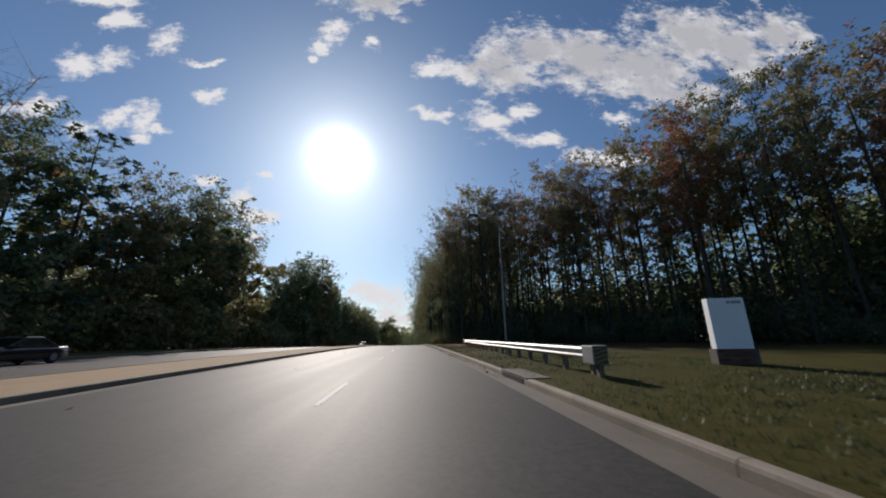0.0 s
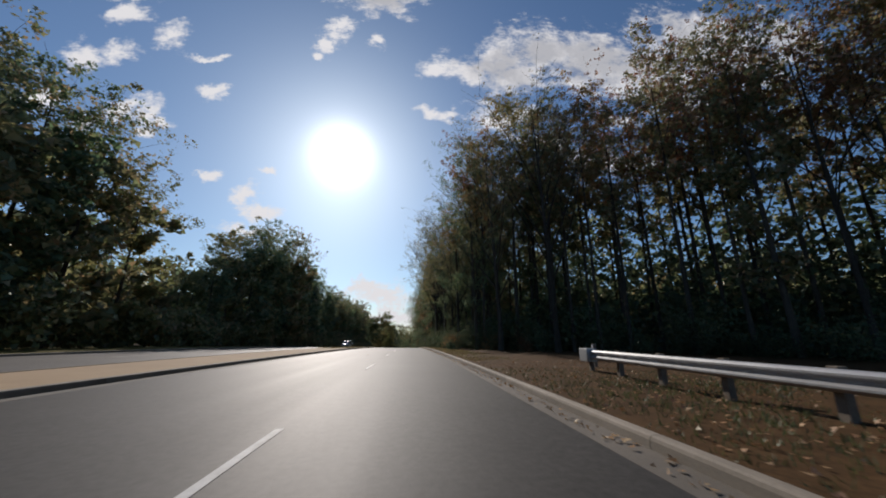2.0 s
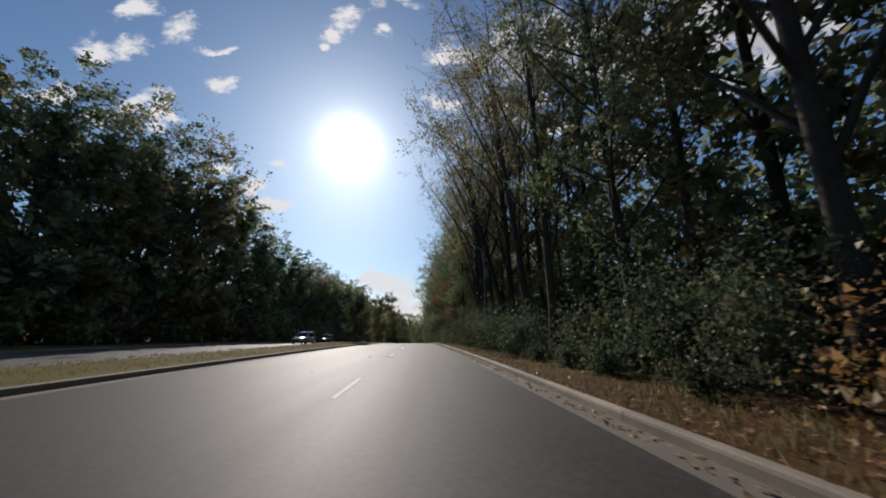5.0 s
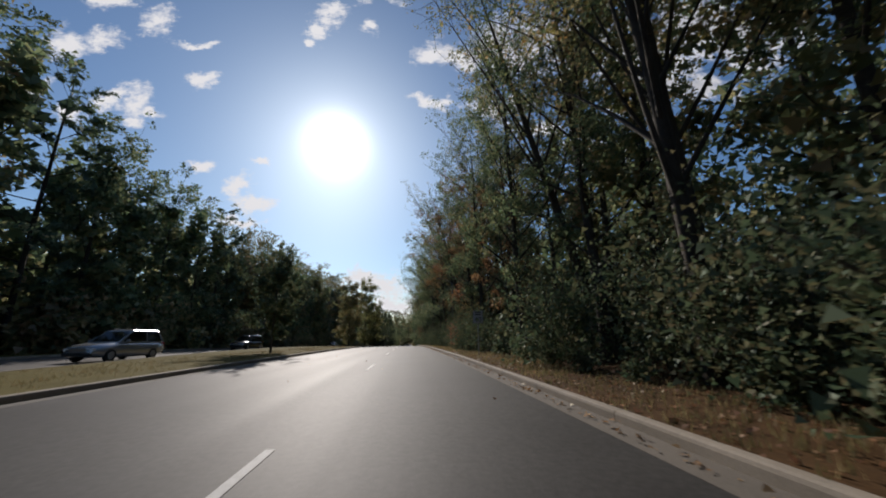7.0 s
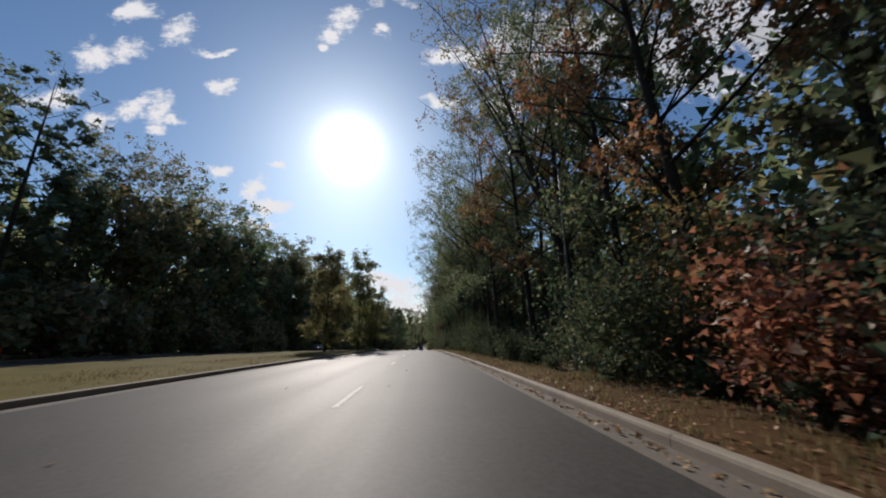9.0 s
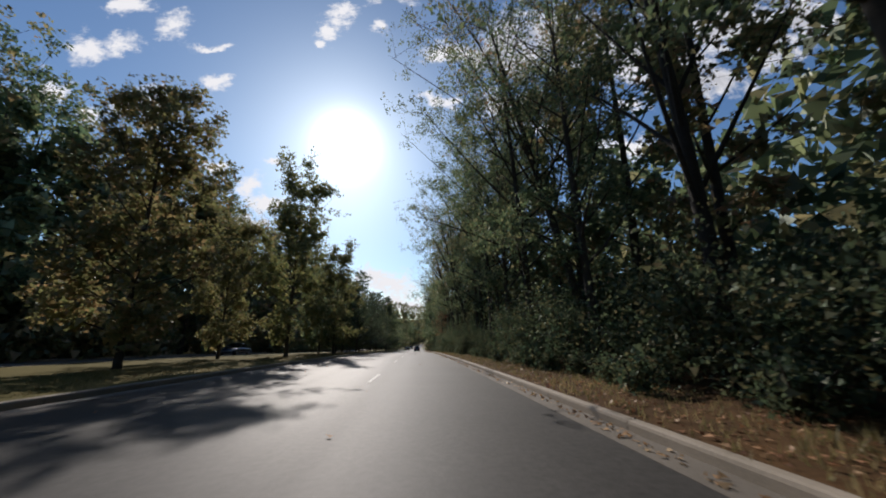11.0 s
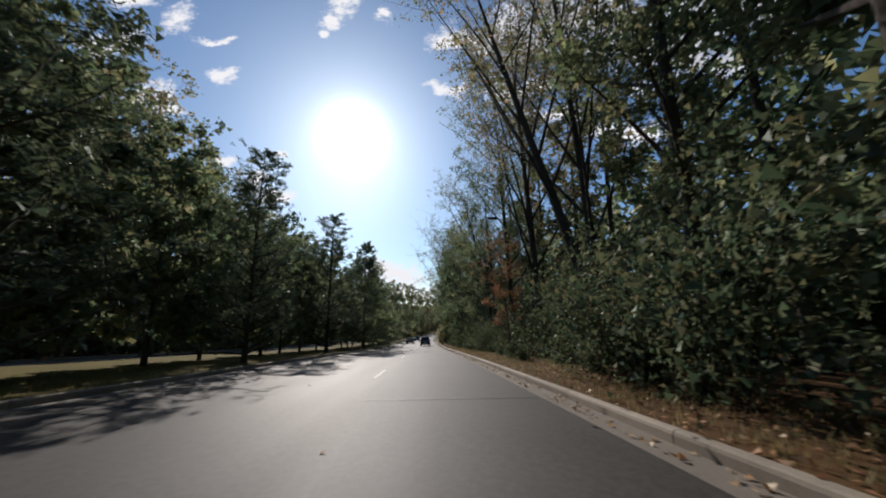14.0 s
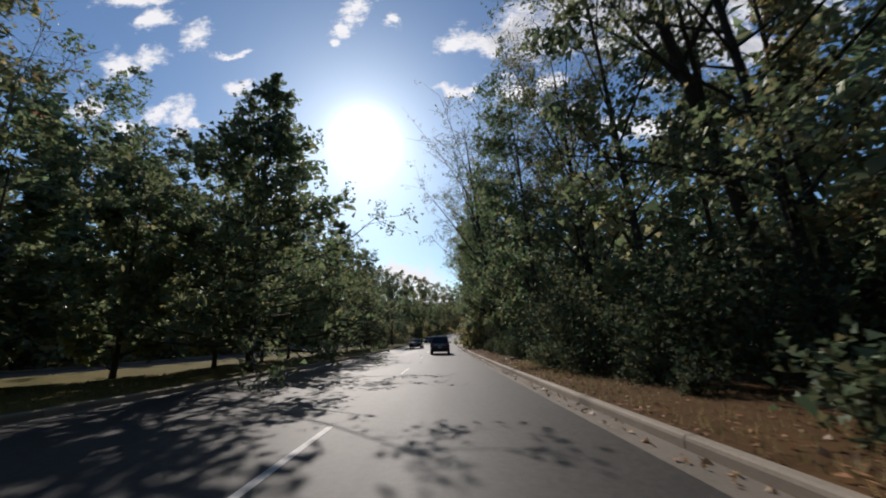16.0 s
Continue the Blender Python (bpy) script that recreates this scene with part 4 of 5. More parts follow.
# on the median
MEDIAN_TREES = [("median_shade", -10.4, 131.0, 8.5), ("median_gold", -13.0, 182.5, 14.5), ("median_gold", -14.8, 193.5, 11.5), ("median_gold", -11.2, 197.0, 17.5), ("median_gold", -9.4, 206.2, 12.7), ("median_pine", -9.4, 221.4, 12.8), ("median_pine", -8.7, 232.4, 11.2),
                ("median_pine", -9.7, 249.8, 14.0), ("median_cone", -8.6, 264.0, 14.9), ("median_cone", -10.0, 281.0, 13.0), ("median_pine", -10.6, 296.0, 14.0),
                ("median_pine", -11.0, 318.0, 14.0), ("median_oak", -12.0, 334.0, 11.0), ("median_oak", -12.5, 356.0, 12.0), ("median_oak", -12.5, 384.0, 12.0)]
for key, x, y, tall in MEDIAN_TREES:
    plant(key, x, y, 1.0, 180, tall)
# the dense row behind them on the median
y = 214.0
while y < 312:
    plant("median_oak", -12.6 + GROW.uniform(-0.7, 0.7), y, 1.0, 180, float(np.interp(y, (214, 240, 262, 312), (12.0, 12.0, 10.0, 9.5))) * GROW.uniform(0.85, 1.08))
    y += GROW.uniform(4.6, 6.2)
# undergrowth that closes the view where the road bends
for k in range(14):
    plant("bush_far", -13.5 + GROW.uniform(-1.5, 1.5), 318.0 + 9 * k, GROW.uniform(0.8, 1.1))
# trees that close the end of the road where it bends
for k in range(9):
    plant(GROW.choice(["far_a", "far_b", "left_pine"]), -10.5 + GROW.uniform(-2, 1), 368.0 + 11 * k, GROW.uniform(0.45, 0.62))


def far_wood(name, label, seed, count, x_of, y0, y1, tall, size, mat, half=5.0, low=0.0):
    """The depth of a wood behind its front trees: a deep, ragged mass of foliage sprays, thickest near the ground."""
    rng = np.random.default_rng(seed)
    y = rng.uniform(y0, y1, count)
    crest = tall * (0.8 + 0.2 * np.sin(y * 0.31) * np.sin(y * 0.117 + 2) + 0.1 * np.sin(y * 0.83))
    z = np.array([level(v) for v in y]) + 0.2 + crest * (low + (1 - low) * rng.beta(1.0, 1.35, count))
    x = np.array([x_of(v) + curve_x(v) for v in y]) + rng.uniform(-half, half, count)
    lv, lf = leaf_cards(rng, np.column_stack([x, y, z]), size, 0.8, 0.1, False)
    return tagged(new(name, mesh_data(name, lv, lf, mat)), label, "far woods", kind="stuff")


far_wood("far_woods_left", "deep green wood behind the roadside trees", 71, 26000, lambda y: left_edge(y) - 13.0, 10, 650, 17.0, 2.4, LEAF_GREEN)
far_wood("far_woods_right", "deep green wood behind the roadside trees", 72, 44000, lambda y: wood_edge(y) + 20.0, 130, 420, 26.0, 1.35, LEAF_GREEN)
far_wood("thin_woods_right", "thin wood behind the tall bare-stemmed trees", 76, 52000, lambda y: wood_edge(y) + 20.0, -45, 132, 24.0, 0.8, LEAF_GREEN, 6.0)
far_wood("dark_woods_right", "dark depth of the wood behind the lawn", 77, 46000, lambda y: wood_edge(y) + 27.0, -45, 44, 23.0, 1.2, LEAF_GREEN, 6.0)
far_wood("understorey_right", "dark understorey between the tall bare stems", 78, 34000, lambda y: wood_edge(y) + 9.5, -45, 62, 14.5, 0.62, BUSH_GREEN, 5.5)
far_wood("undergrowth_right", "dark undergrowth deep in the roadside wood", 75, 14000, lambda y: wood_edge(y) + 14.0, -45, 300, 8.0, 1.3, BUSH_GREEN, 5.0)
far_wood("far_canopy_left", "closed canopy of the wood running back from the road", 73, 44000, lambda y: left_edge(y) - 56.0, -60, 650, 16.0, 2.7, LEAF_OLIVE, 39.0, 0.45)
far_wood("far_canopy_right", "closed canopy of the wood running back from the road", 74, 42000, lambda y: wood_edge(y) + 66.0, -60, 520, 15.0, 2.7, LEAF_OLIVE, 37.0, 0.45)


# ---- guard rail ----
def guard_rail(a, b):
    """A W-beam rail on posts with a boxed, striped terminal at each end."""
    rail = thing("guard_rail", "galvanised steel W-beam guard rail on dark posts", "guard rail")
    a, b = Vector(a), Vector(b)
    length, turn = (b - a).length, -math.degrees(math.atan2(b.x - a.x, b.y - a.y))
    rail.matrix_basis = pose(a.x, a.y, a.z + level(a.y), tilt((a.y + b.y) / 2), 0, turn)
    shape = [(0.0, 0.155), (0.03, 0.14), (0.075, 0.10), (0.075, 0.07), (0.01, 0.025), (0.01, -0.025), (0.075, -0.07), (0.075, -0.10), (0.03, -0.14), (0.0, -0.155)]
    count = int(length / 3.81)
    for k in range(count):
        y0, y1 = length * k / count, length * (k + 1) / count + (0.15 if k < count - 1 else 0)
        lap = 0.004 * (k % 2)
        verts = [(-px - lap + off, y, 0.56 + pz) for y in (y0, y1) for off in (0.0, 0.006) for px, pz in shape]
        n = len(shape)
        faces = []
        for i in range(n - 1):
            faces += [(i, i + 1, 2 * n + i + 1, 2 * n + i), (n + i + 1, n + i, 3 * n + i, 3 * n + i + 1)]
            faces += [(i, n + i, n + i + 1, i + 1), (2 * n + i, 2 * n + i + 1, 3 * n + i + 1, 3 * n + i)]
        faces += [(0, 2 * n, 3 * n, n), (n - 1, 2 * n - 1, 4 * n - 1, 3 * n - 1)]
        part("beam", mesh_data("beam", verts, faces, GALVANISED), None, rail, "galvanised corrugated steel beam")
    for k in range(int(length / 1.905) + 1):
        y = 0.2 + 1.905 * k
        post = part("post", boxed(0.10, 0.24, y - 0.075, y + 0.075, -0.3, 0.74, 0.012), TIMBER_POST, rail, "dark weathered post")
        part("spacer", boxed(0.006, 0.098, y - 0.07, y + 0.07, 0.40, 0.70, 0.008), TIMBER_POST, post)
    for end, name in ((0, "terminal"), (length, "terminal")):
        s = -1 if end == 0 else 1
        y0, y1 = sorted((end, end + s * 0.62))
        head = part(name, boxed(-0.20, 0.16, y0, y1, 0.32, 0.76, 0.03), GALVANISED, rail, "boxed pale metal rail terminal")
        face = end + s * 0.624
        part("reflector_panel", boxed(-0.18, 0.14, min(face, face + s * 0.004), max(face, face + s * 0.004), 0.34, 0.74), STRIPE_BLACK, head, "black reflector panel")
        for q in range(4):
            bm = bmesh.new()
            z = 0.35 + 0.10 * q
            yy = face + s * 0.008
            vs = [bm.verts.new(p) for p in ((-0.175, yy, z), (-0.175, yy, z + 0.045), (0.135, yy, min(0.735, z + 0.14)), (0.135, yy, min(0.73, z + 0.095)))]
            bm.faces.new(vs)
            part("stripe", bm, STRIPE_YELLOW, head, "yellow diagonal stripe")
        part("terminal_post", boxed(0.02, 0.15, y0 + 0.25, y0 + 0.40, -0.3, 0.318, 0.01), TIMBER_POST, rail)
    return rail


guard_rail((4.55, 8.6, 0.14), (6.30, 40.6, 0.14))


# ---- the sign on the lawn ----
def lawn_sign():
    sign = thing("monument_sign", "white boxed sign with a thick edge on a dark brick plinth", "sign")
    sign.matrix_basis = pose(10.55, 10.7, level(10.7) + 0.12, 0, 0, -16)
    part("cabinet", boxed(-0.54, 0.54, -0.16, 0.16, 0.52, 2.16, 0.02), SIGN_WHITE, sign, "plain white sign cabinet")
    base = part("plinth", boxed(-0.60, 0.60, -0.22, 0.22, -0.2, 0.515), MORTAR, sign, "dark brick plinth")
    me = None
    for course in range(7):
        for k in range(7):
            x = -0.60 + 0.02 + 0.218 * k + (0.109 if course % 2 else 0.0)
            if x > 0.40:
                continue
            for side in (-1, 1):
                if me is None:
                    bm = boxed(0.0, 0.205, -0.012, 0.012, 0.0, 0.062, 0.004)
                    me = bpy.data.meshes.new("brick")
                    bm.to_mesh(me)
                    bm.free()
                    me.materials.append(BRICK)
                ob = part("brick", me, None, base)
                ob.location = (x, side * 0.225, 0.0 + 0.073 * course)
    for x0, x1, z in ((0.02, 0.12, 1.97), (0.15, 0.44, 1.97)):
        part("lettering_bar", boxed(x0, x1, -0.166, -0.162, z, z + 0.09), SIGN_GREY, sign, "small grey bar of lettering")
    return sign


lawn_sign()


# ---- the speed sign at the verge ----
def lettering(text, size, x, z, y):
    """Flat black figures standing on a sign's face."""
    curve = bpy.data.curves.new("figures", "FONT")
    curve.body, curve.size, curve.align_x, curve.extrude, curve.offset = text, size, "CENTER", 0.001, 0.008
    holder = bpy.data.objects.new("figures", curve)
    bpy.context.scene.collection.objects.link(holder)
    bpy.context.view_layer.update()
    me = bpy.data.meshes.new_from_object(holder.evaluated_get(bpy.context.evaluated_depsgraph_get()))
    bpy.data.objects.remove(holder)
    bpy.data.curves.remove(curve)
    me.transform(pose(x, y, z, 90, 0, 0))
    me.materials.clear()
    me.materials.append(STRIPE_BLACK)
    return me


def speed_sign(x, y):
    sign = thing("speed_sign", "white speed limit sign, greyed for shade, on a thin steel post", "road sign")
    sign.matrix_basis = pose(x, y, level(y) + 0.12, 0, 0, -4)
    bm = bmesh.new()
    box(bm, -0.028, 0.028, 0.004, 0.010, -0.4, 2.62)
    box(bm, -0.028, -0.020, 0.010, 0.034, -0.4, 2.62)
    box(bm, 0.020, 0.028, 0.010, 0.034, -0.4, 2.62)
    part("post", bm, GALVANISED, sign, "thin galvanised channel post")
    bm = bmesh.new()
    box(bm, -0.305, 0.305, -0.001, 0.002, 1.86, 2.62)
    # the plate's grey stands in for shade on white paint
    plate = part("plate", bm, SIGN_SHADED, sign, "white sheet metal plate with shade in its colour")
    border = bmesh.new()
    for x0, x1, z0, z1 in ((-0.29, 0.29, 1.875, 1.887), (-0.29, 0.29, 2.593, 2.605), (-0.29, -0.278, 1.887, 2.593), (0.278, 0.29, 1.887, 2.593)):
        box(border, x0, x1, -0.004, -0.0015, z0, z1)
    part("border", border, STRIPE_BLACK, plate, "thin black border")
    for z in (2.48, 2.345):
        part("lettering_bar", boxed(-0.19, 0.19, -0.004, -0.0015, z, z + 0.085), STRIPE_BLACK, plate, "dark bar of lettering")
    part("figures", lettering("40", 0.42, 0.0, 1.94, -0.003), None, plate, "black figures")
    for z in (1.95, 2.54):
        bolt = bmesh.new()
        bmesh.ops.create_cone(bolt, cap_ends=True, segments=8, radius1=0.011, radius2=0.009, depth=0.008, matrix=pose(0, -0.005, z, 90))
        part("bolt", bolt, GALVANISED, plate)
    return sign


speed_sign(4.15, 124.0)


# ---- street lamps ----
def street_lamp():
    lamp = thing("street_lamp", "tall tapered aluminium street lamp with a curved arm", "street lamp", "street lamps beside the road")
    part("base_flange", boxed(-0.17, 0.17, -0.17, 0.17, -0.02, 0.06, 0.015), POLE_METAL, lamp)
    wv, wf = [], []
    heights = np.linspace(0.04, 7.9, 10)
    tube(wv, wf, [(0, 0, z) for z in heights], np.interp(heights, [0, 7.9], [0.066, 0.036]), 14)
    pole = part("pole", mesh_data("pole", wv, wf, POLE_METAL, smooth=True), None, lamp)
    part("hand_hole_cover", boxed(-0.05, 0.05, -0.078, -0.05, 0.45, 0.70, 0.006), POLE_METAL, pole)
    wv, wf = [], []
    tube(wv, wf, [(-0.0, 0, 7.84), (-0.30, 0, 8.08), (-0.68, 0, 8.29), (-1.1, 0, 8.43), (-1.45, 0, 8.48)], [0.042, 0.038, 0.034, 0.03, 0.026], 10)
    part("arm", mesh_data("arm", wv, wf, POLE_METAL, smooth=True), None, lamp, "curved tubular arm")
    head = part("lamp_head", boxed(-1.98, -1.38, -0.16, 0.16, 8.42, 8.56, 0.04), DARK_METAL, lamp, "flat dark lamp head")
    part("lens", boxed(-1.90, -1.56, -0.11, 0.11, 8.398, 8.418, 0.006), LAMP_LENS, head, "pale flat lens")
    return lamp


first_lamp = street_lamp()
first_lamp.matrix_basis = pose(5.60, 20.2, level(20.2) + 0.14)
for x, y in ((5.2, 100.6), (5.5, 146.4), (5.9, 235.7), (5.6, 318.0)):
    copy_thing(first_lamp, pose(x + curve_x(y), y, level(y) + 0.14))


# ---- iron covers and the kerb inlet ----
def manhole(x, y, r=0.40):
    cover = thing("manhole_cover", "round cast-iron manhole cover flush with the asphalt", "manhole cover", "manhole covers")
    cover.matrix_basis = pose(x, y, level(y), tilt(y))
    bm = bmesh.new()
    bmesh.ops.create_cone(bm, cap_ends=True, segments=40, radius1=r + 0.07, radius2=r + 0.06, depth=0.02, matrix=Matrix.Translation((0, 0, -0.003)))
    part("ring", bm, WORN_IRON, cover, "worn iron ring")
    bm = bmesh.new()
    bmesh.ops.create_cone(bm, cap_ends=True, segments=40, radius1=r, radius2=r - 0.01, depth=0.02, matrix=Matrix.Translation((0, 0, 0.002)))
    lid = part("lid", bm, IRON, cover)
    bm = bmesh.new()
    for i in range(-3, 4):
        for j in range(-3, 4):
            if math.hypot(i, j) * 0.1 < r - 0.07:
                box(bm, i * 0.1 - 0.028, i * 0.1 + 0.028, j * 0.1 - 0.028, j * 0.1 + 0.028, 0.010, 0.0145)
    tagged(part("tread_pattern", bm, IRON, lid), "raised iron tread studs", kind="stuff")
    return cover


manhole(-1.72, 92.3, 0.36)
manhole(-0.60, 213.1, 0.38)


def kerb_inlet(y):
    inlet = thing("storm_inlet", "concrete kerb inlet with its slot painted dark below the slab", "storm drain")
    inlet.matrix_basis = pose(KERB_RIGHT, y, level(y), tilt(y))
    part("slab", boxed(0.0, 0.62, -1.2, 1.2, 0.152, 0.172, 0.012), GUTTER, inlet, "flat pale concrete slab")
    # no opening: a solid block whose dark colour imitates the shade inside
    part("slot", boxed(-0.012, 0.10, -1.0, 1.0, 0.006, 0.125), DARK_METAL, inlet, "dark block standing in for a shaded drain slot")
    return inlet


kerb_inlet(9.6)


# ---- cars ----
def loft(bm, sections):
    """Skins closed rings of equal length, and caps the ends."""
    rings = [[bm.verts.new(p) for p in ring] for ring in sections]
    n = len(rings[0])
    for a, b in zip(rings, rings[1:]):
        for i in range(n):
            bm.faces.new((a[i], a[(i + 1) % n], b[(i + 1) % n], b[i]))
    bm.faces.new(rings[0][::-1])
    bm.faces.new(rings[-1])
    bmesh.ops.recalc_face_normals(bm, faces=bm.faces)
    return bm


def make_car(name, label, paint, tall, group=""):
    """A car that faces +y, its rear at y = 0; tall: an SUV or van shape instead of a saloon."""
    car = thing(name, label, "car", group)
    long, wide = (4.65, 1.86) if tall else (4.75, 1.82)
    waist, roof = (1.02, 1.72) if tall else (0.92, 1.43)

    def ring(y, w, z0, z1, r):
        return [(-w + r, y, z0), (w - r, y, z0), (w, y, z0 + r), (w, y, z1 - 2 * r), (w - 1.6 * r, y, z1), (-w + 1.6 * r, y, z1), (-w, y, z1 - 2 * r), (-w, y, z0 + r)]
    h = wide / 2
    nose = waist - (0.08 if tall else 0.12)
    body = loft(bmesh.new(), [ring(0.0, h - 0.16, 0.42, waist - 0.12, 0.06), ring(0.10, h - 0.05, 0.30, waist - 0.02, 0.08), ring(0.7, h, 0.24, waist, 0.08), ring(long * 0.5, h, 0.22, waist, 0.08),
                              ring(long * 0.72, h, 0.24, waist - 0.02, 0.08), ring(long - 0.45, h - 0.06, 0.26, nose - 0.06, 0.09), ring(long - 0.10, h - 0.16, 0.32, nose - 0.18, 0.09), ring(long, h - 0.28, 0.38, nose - 0.30, 0.06)])
    shell = part("body", body, paint, car, smooth=True)
    back0, back1 = (0.10, 0.42) if tall else (0.62, 1.35)
    front0, front1 = (long * 0.72, long * 0.52) if tall else (long * 0.70, long * 0.50)

    def deck(y, w, z):
        return [(-w, y[0], z), (w, y[0], z), (w, y[1], z), (-w, y[1], z)]
    cabin = loft(bmesh.new(), [deck((back0, front0), h - 0.06, waist - 0.02), deck((back1, front1), h - 0.22, roof - 0.06), deck((back1 + 0.12, front1 - 0.14), h - 0.30, roof)])
    part("cabin", cabin, paint, shell, smooth=False)

    def pane(pname, pts, plabel):
        bm = bmesh.new()
        bm.faces.new([bm.verts.new(p) for p in pts])
        bmesh.ops.solidify(bm, geom=bm.faces[:], thickness=0.008)
        part(pname, bm, CAR_GLASS, shell, plabel)
    zl, zh = waist + 0.04, roof - 0.11

    def side_y(z, front):
        k = (z - waist + 0.02) / (roof - 0.04 - waist)
        return (front0 + (front1 - front0) * k) if front else (back0 + (back1 - back0) * k)

    def side_x(z):
        return h - 0.06 - 0.16 * (z - waist + 0.02) / (roof - 0.04 - waist)
    wl, wh = side_x(zl) - 0.10, side_x(zh) - 0.08
    pane("rear_window", [(-wl, side_y(zl, False) - 0.012, zl), (wl, side_y(zl, False) - 0.012, zl), (wh, side_y(zh, False) - 0.012, zh), (-wh, side_y(zh, False) - 0.012, zh)], "dark rear window")
    pane("windscreen", [(wl, side_y(zl, True) + 0.012, zl), (-wl, side_y(zl, True) + 0.012, zl), (-wh, side_y(zh, True) + 0.012, zh), (wh, side_y(zh, True) + 0.012, zh)], "dark windscreen")
    mid = (back1 + front1) / 2
    for s in (-1, 1):
        for y0, y1, cut in ((side_y(zl, False) + 0.18, mid - 0.04, "back"), (mid + 0.04, side_y(zl, True) - 0.16, "front")):
            t0 = side_y(zh, False) + 0.12 if cut == "back" else y0
            t1 = side_y(zh, True) - 0.10 if cut == "front" else y1
            xa, xb = s * (side_x(zl) + 0.010), s * (side_x(zh) + 0.010)
            pane("side_window", [(xa, y0, zl), (xa, y1, zl), (xb, t1, zh), (xb, t0, zh)], "dark side window")
        mirror = boxed(s * (h + 0.10) - 0.10, s * (h + 0.10) + 0.10, front0 - 0.45, front0 - 0.33, waist + 0.0, waist + 0.15, 0.03)
        part("door_mirror", mirror, paint, shell)
        tail = boxed(s * (h - 0.22) - 0.14, s * (h - 0.22) + 0.14, -0.015, 0.09, waist - 0.30, waist - (0.02 if tall else 0.14), 0.02)
        part("tail_lamp", tail, TAIL_RED, shell, "red tail lamp")
        head = boxed(s * (h - 0.34) - 0.17, s * (h - 0.34) + 0.17, long - 0.20, long - 0.02, nose - 0.36, nose - 0.22, 0.03)
        part("headlamp", head, HEADLAMP, shell, "clear headlamp")
    part("rear_bumper", boxed(-h + 0.10, h - 0.10, -0.07, 0.12, 0.36, 0.56, 0.04), PLASTIC if tall else paint, shell)
    part("front_bumper", boxed(-h + 0.22, h - 0.22, long - 0.12, long + 0.05, 0.32, 0.50, 0.04), PLASTIC, shell)
    part("grille", boxed(-0.42, 0.42, long - 0.06, long + 0.012, nose - 0.36, nose - 0.22, 0.01), CHROME, shell, "chrome grille")
    plate = part("number_plate", boxed(-0.16, 0.16, -0.085, -0.075 if tall else -0.07, 0.60, 0.75), PLATE_WHITE, shell, "white plate")
    part("plate_bar", boxed(-0.12, 0.12, -0.089, -0.086, 0.65, 0.70), SIGN_GREY, plate)
    part("trim_strip", boxed(-0.50, 0.50, -0.012, 0.012, waist - 0.16, waist - 0.13), CHROME, shell, "chrome trim strip")
    if tall:
        for s in (-1, 1):
            part("roof_rail", boxed(s * (h - 0.34) - 0.02, s * (h - 0.34) + 0.02, back1 + 0.2, front1 - 0.2, roof, roof + 0.05, 0.01), CHROME, shell)
    for s in (-1, 1):
        for y in (0.92, long - 0.92):
            bm = bmesh.new()
            round_bar(bm, (s * (h - 0.20), y, 0.34), (s * (h + 0.005), y, 0.34), 0.34, 0.34, 24)
            bmesh.ops.bevel(bm, geom=[e for e in bm.edges if len(e.link_faces) == 2 and e.calc_face_angle(0) > 1], offset=0.03, segments=2, affect="EDGES")
            wheel = part("wheel", bm, RUBBER, car, "black tyre")
            part("rim", round_bar(bmesh.new(), (s * (h - 0.02), y, 0.34), (s * (h + 0.012), y, 0.34), 0.21, 0.19, 16), GALVANISED, wheel, "pale alloy rim")
    return car


def park(car, x, y, turn, facing=1):
    """Sets a car on the sloping road; facing: -1 where it comes the other way."""
    car.matrix_basis = pose(x + curve_x(y), y, level(y), facing * tilt(y), 0, turn)


lead = make_car("suv", "grey SUV with a dark rear window ahead in the lane", PAINT_GREY, True)
park(lead, -0.15, 281.0, 0)
second = make_car("saloon_car", "dark saloon car in the inner lane with a bright rear window", PAINT_BLACK, False)
park(second, -4.2, 300.0, -2)
third = make_car("saloon_car", "dark blue saloon car farther ahead", PAINT_BLUE, False)
park(third, -4.3, 322.0, -4)
silver = make_car("suv", "silver SUV on the opposite carriageway", PAINT_SILVER, True)
park(silver, -16.6, 127.6, 176, -1)
black = make_car("pickup_suv", "black SUV on the opposite carriageway", PAINT_BLACK, True)
park(black, -19.6, 151.0, 176, -1)
dark = make_car("saloon_car", "dark saloon car on the opposite carriageway", PAINT_BLACK, False)
park(dark, -20.5, 22.5, 180, -1)
blue = make_car("saloon_car", "dark blue saloon car on the opposite carriageway", PAINT_BLUE, False)
park(blue, -22.0, 213.0, 180, -1)
grey = make_car("saloon_car", "silver saloon car far along the opposite carriageway", PAINT_SILVER, False)
park(grey, -22.5, 305.0, 178, -1)


# ---- leaves and grass on the ground ----
def ground_leaves(seed, count, x0, x1, y0, y1, size, z=0.155):
    rng = np.random.default_rng(seed)
    x = x0 + (x1 - x0) * rng.beta(1.0, 1.3, count)
    y = rng.uniform(y0, y1, count)
    places = np.column_stack([x, y, np.array([level(v) for v in y]) + z + rng.uniform(0, 0.03, count)])
    return leaf_cards(rng, places, size, 0.8, 0.75, False)


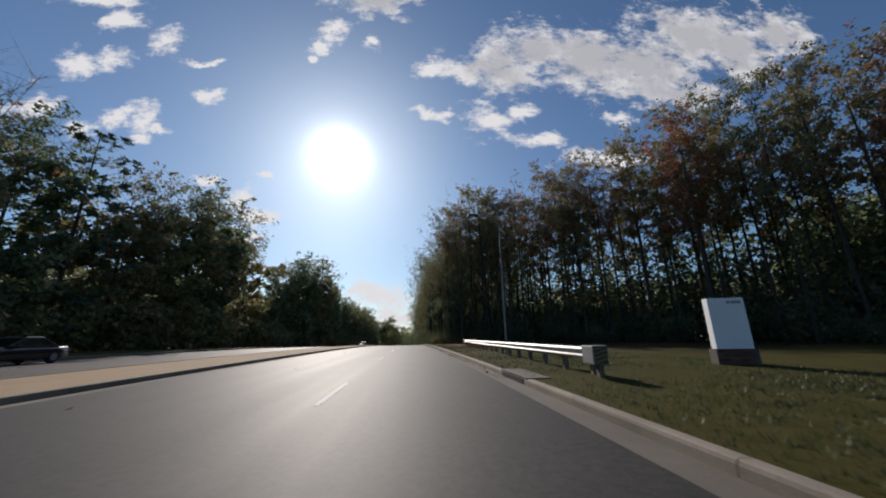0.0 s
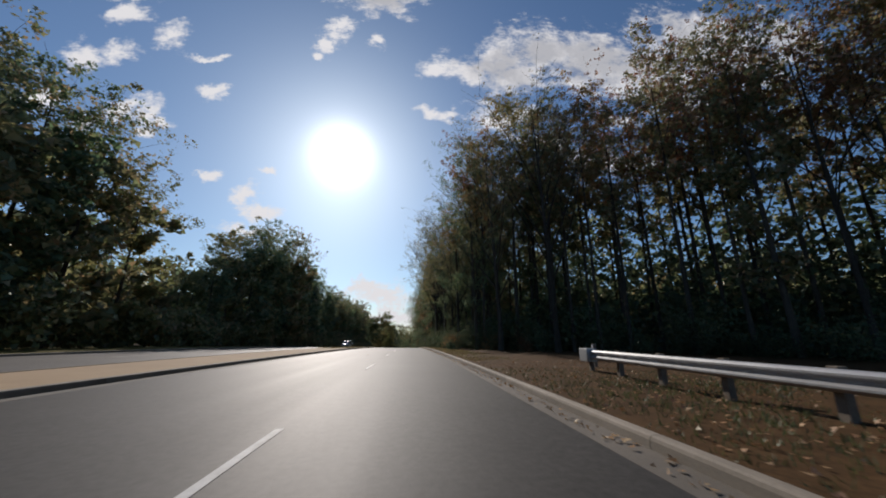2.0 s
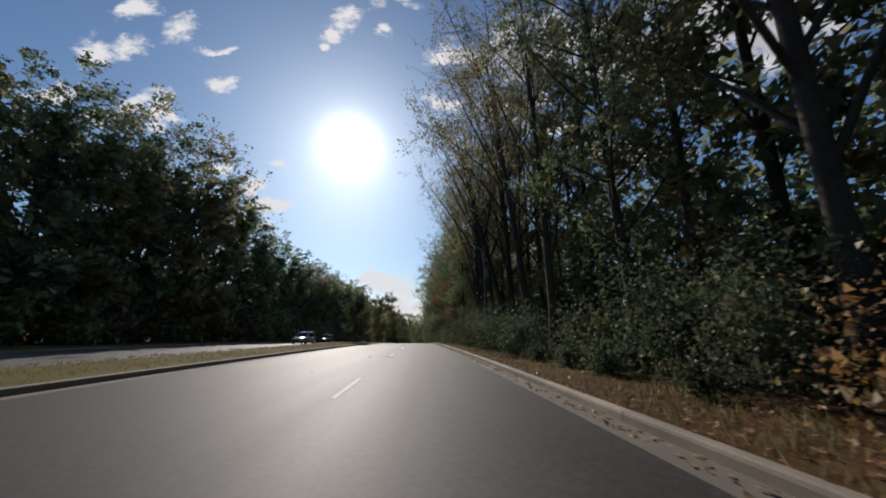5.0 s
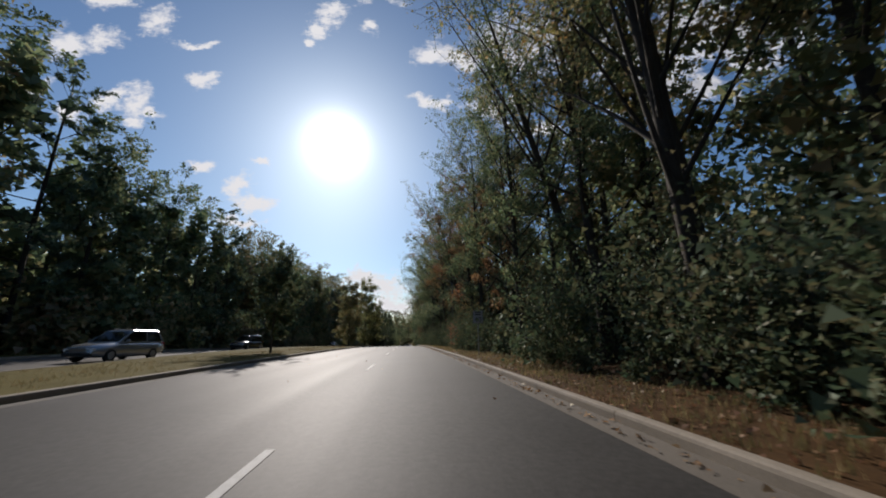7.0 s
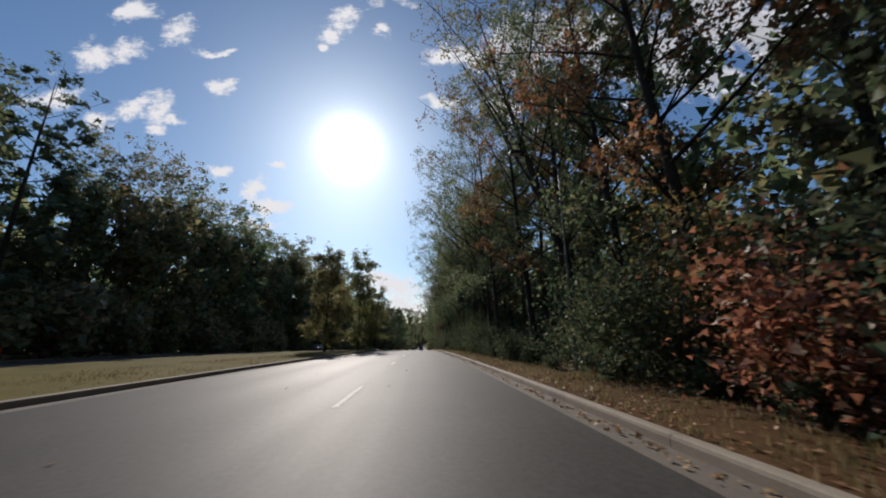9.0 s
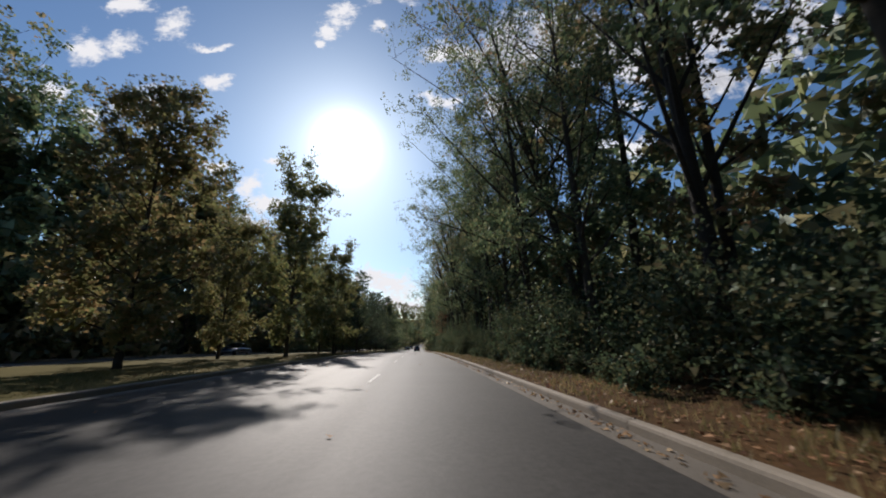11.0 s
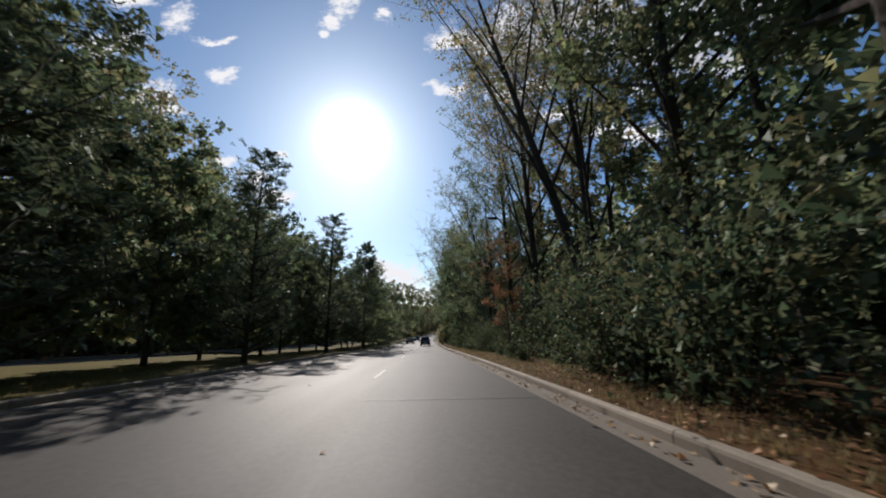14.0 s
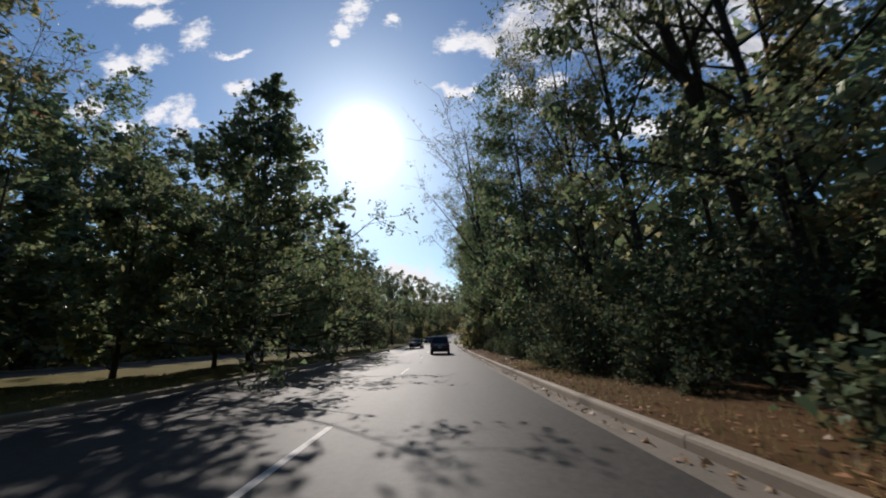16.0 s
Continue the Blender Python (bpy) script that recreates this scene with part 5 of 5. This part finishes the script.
lv, lf = ground_leaves(51, 24000, KERB_RIGHT + 0.16, KERB_RIGHT + 3.6, 46, 300, 0.09)
tagged(new("fallen_leaves", mesh_data("fallen_leaves", lv, lf, FALLEN)), "brown and orange fallen leaves on the verge", "leaves", kind="stuff")
lv, lf = ground_leaves(52, 4200, KERB_RIGHT + 0.2, KERB_RIGHT + 11.0, 25, 48, 0.085)
tagged(new("fallen_leaves_lawn", mesh_data("fallen_leaves_lawn", lv, lf, FALLEN)), "scattered pale leaves on the lawn", "leaves", kind="stuff")
lv, lf = ground_leaves(53, 4200, KERB_RIGHT - 0.34, KERB_RIGHT - 0.02, 10, 310, 0.09, 0.012)
tagged(new("fallen_leaves_gutter", mesh_data("fallen_leaves_gutter", lv, lf, FALLEN)), "dry leaves drifted into the gutter", "leaves", kind="stuff")
lv, lf = ground_leaves(54, 120, -6.5, 2.2, 4, 300, 0.10, 0.012)
tagged(new("fallen_leaves_road", mesh_data("fallen_leaves_road", lv, lf, FALLEN)), "a few pale leaves lying on the asphalt", "leaves", kind="stuff")


def grass_blades(seed, count, area, tall):
    """Thin blades in tufts; area gives a place for two random shares."""
    rng = np.random.default_rng(seed)
    verts, faces = [], []
    for k in range(count):
        x, y = area(rng.random(), rng.random())
        lift = level(y)
        for q in range(3):
            bx, by = x + rng.normal(0, 0.05), y + rng.normal(0, 0.05)
            a, hgt, w = rng.uniform(0, 6.28), tall * rng.uniform(0.5, 1.3), 0.012
            i = len(verts)
            verts += [(bx - w * math.cos(a), by - w * math.sin(a), lift + 0.10), (bx + w * math.cos(a), by + w * math.sin(a), lift + 0.10), (bx + rng.normal(0, 0.04), by + rng.normal(0, 0.04), lift + 0.14 + hgt)]
            faces.append((i, i + 1, i + 2))
    return verts, faces


gv, gf = grass_blades(61, 12000, lambda a, b: (KERB_RIGHT + 0.2 + 9.0 * a, 2 + 40 * b ** 1.3), 0.07)
tagged(new("lawn_grass", mesh_data("lawn_grass", gv, gf, GRASS)), "short green grass with scattered leaves", "grass", kind="stuff")
gv, gf = grass_blades(62, 15000, lambda a, b: (KERB_RIGHT + 0.2 + 2.6 * a, 46 + 220 * b), 0.13)
tagged(new("verge_grass", mesh_data("verge_grass", gv, gf, DRY_GRASS)), "rough dry grass between kerb and wood", "grass", kind="stuff")
gv, gf = grass_blades(63, 11000, lambda a, b: (KERB_LEFT - 0.25 - 5.0 * a, 78 + 200 * b), 0.09)
tagged(new("median_grass_blades", mesh_data("median_grass_blades", gv, gf, DRY_GRASS)), "dry yellow grass on the median", "grass", kind="stuff")

# ---- kerbs, in cast lengths ----
kerb_line("kerb_right", "pale concrete kerb with stained joints beside the verge", lambda y: KERB_RIGHT, -1, -21.0, 360.0, 3.0, CONCRETE)
kerb_line("kerb_median", "concrete kerb along the near side of the median", lambda y: KERB_LEFT, 1, -21.0, 360.0, 3.0, CONCRETE)
kerb_line("kerb_opposite_near", "concrete kerb on the far side of the median", lambda y: opposite_near(y), -1, -21.0, 360.0, 4.0, CONCRETE)
kerb_line("kerb_opposite_far", "concrete kerb beyond the opposite carriageway", opposite_far, 1, -21.0, 360.0, 4.0, CONCRETE)


def marker_post(x, y):
    post = thing("marker_post", "short brown wooden post with a pale reflector strip", "post")
    post.location = (x, y, level(y) + 0.12)
    part("shaft", boxed(-0.06, 0.06, -0.06, 0.06, -0.3, 0.92, 0.012), TIMBER_POST, post)
    part("reflector_strip", boxed(-0.072, -0.062, -0.045, 0.045, 0.45, 0.88), PLATE_WHITE, post, "pale reflector strip")
    return post


marker_post(7.35, 42.4)
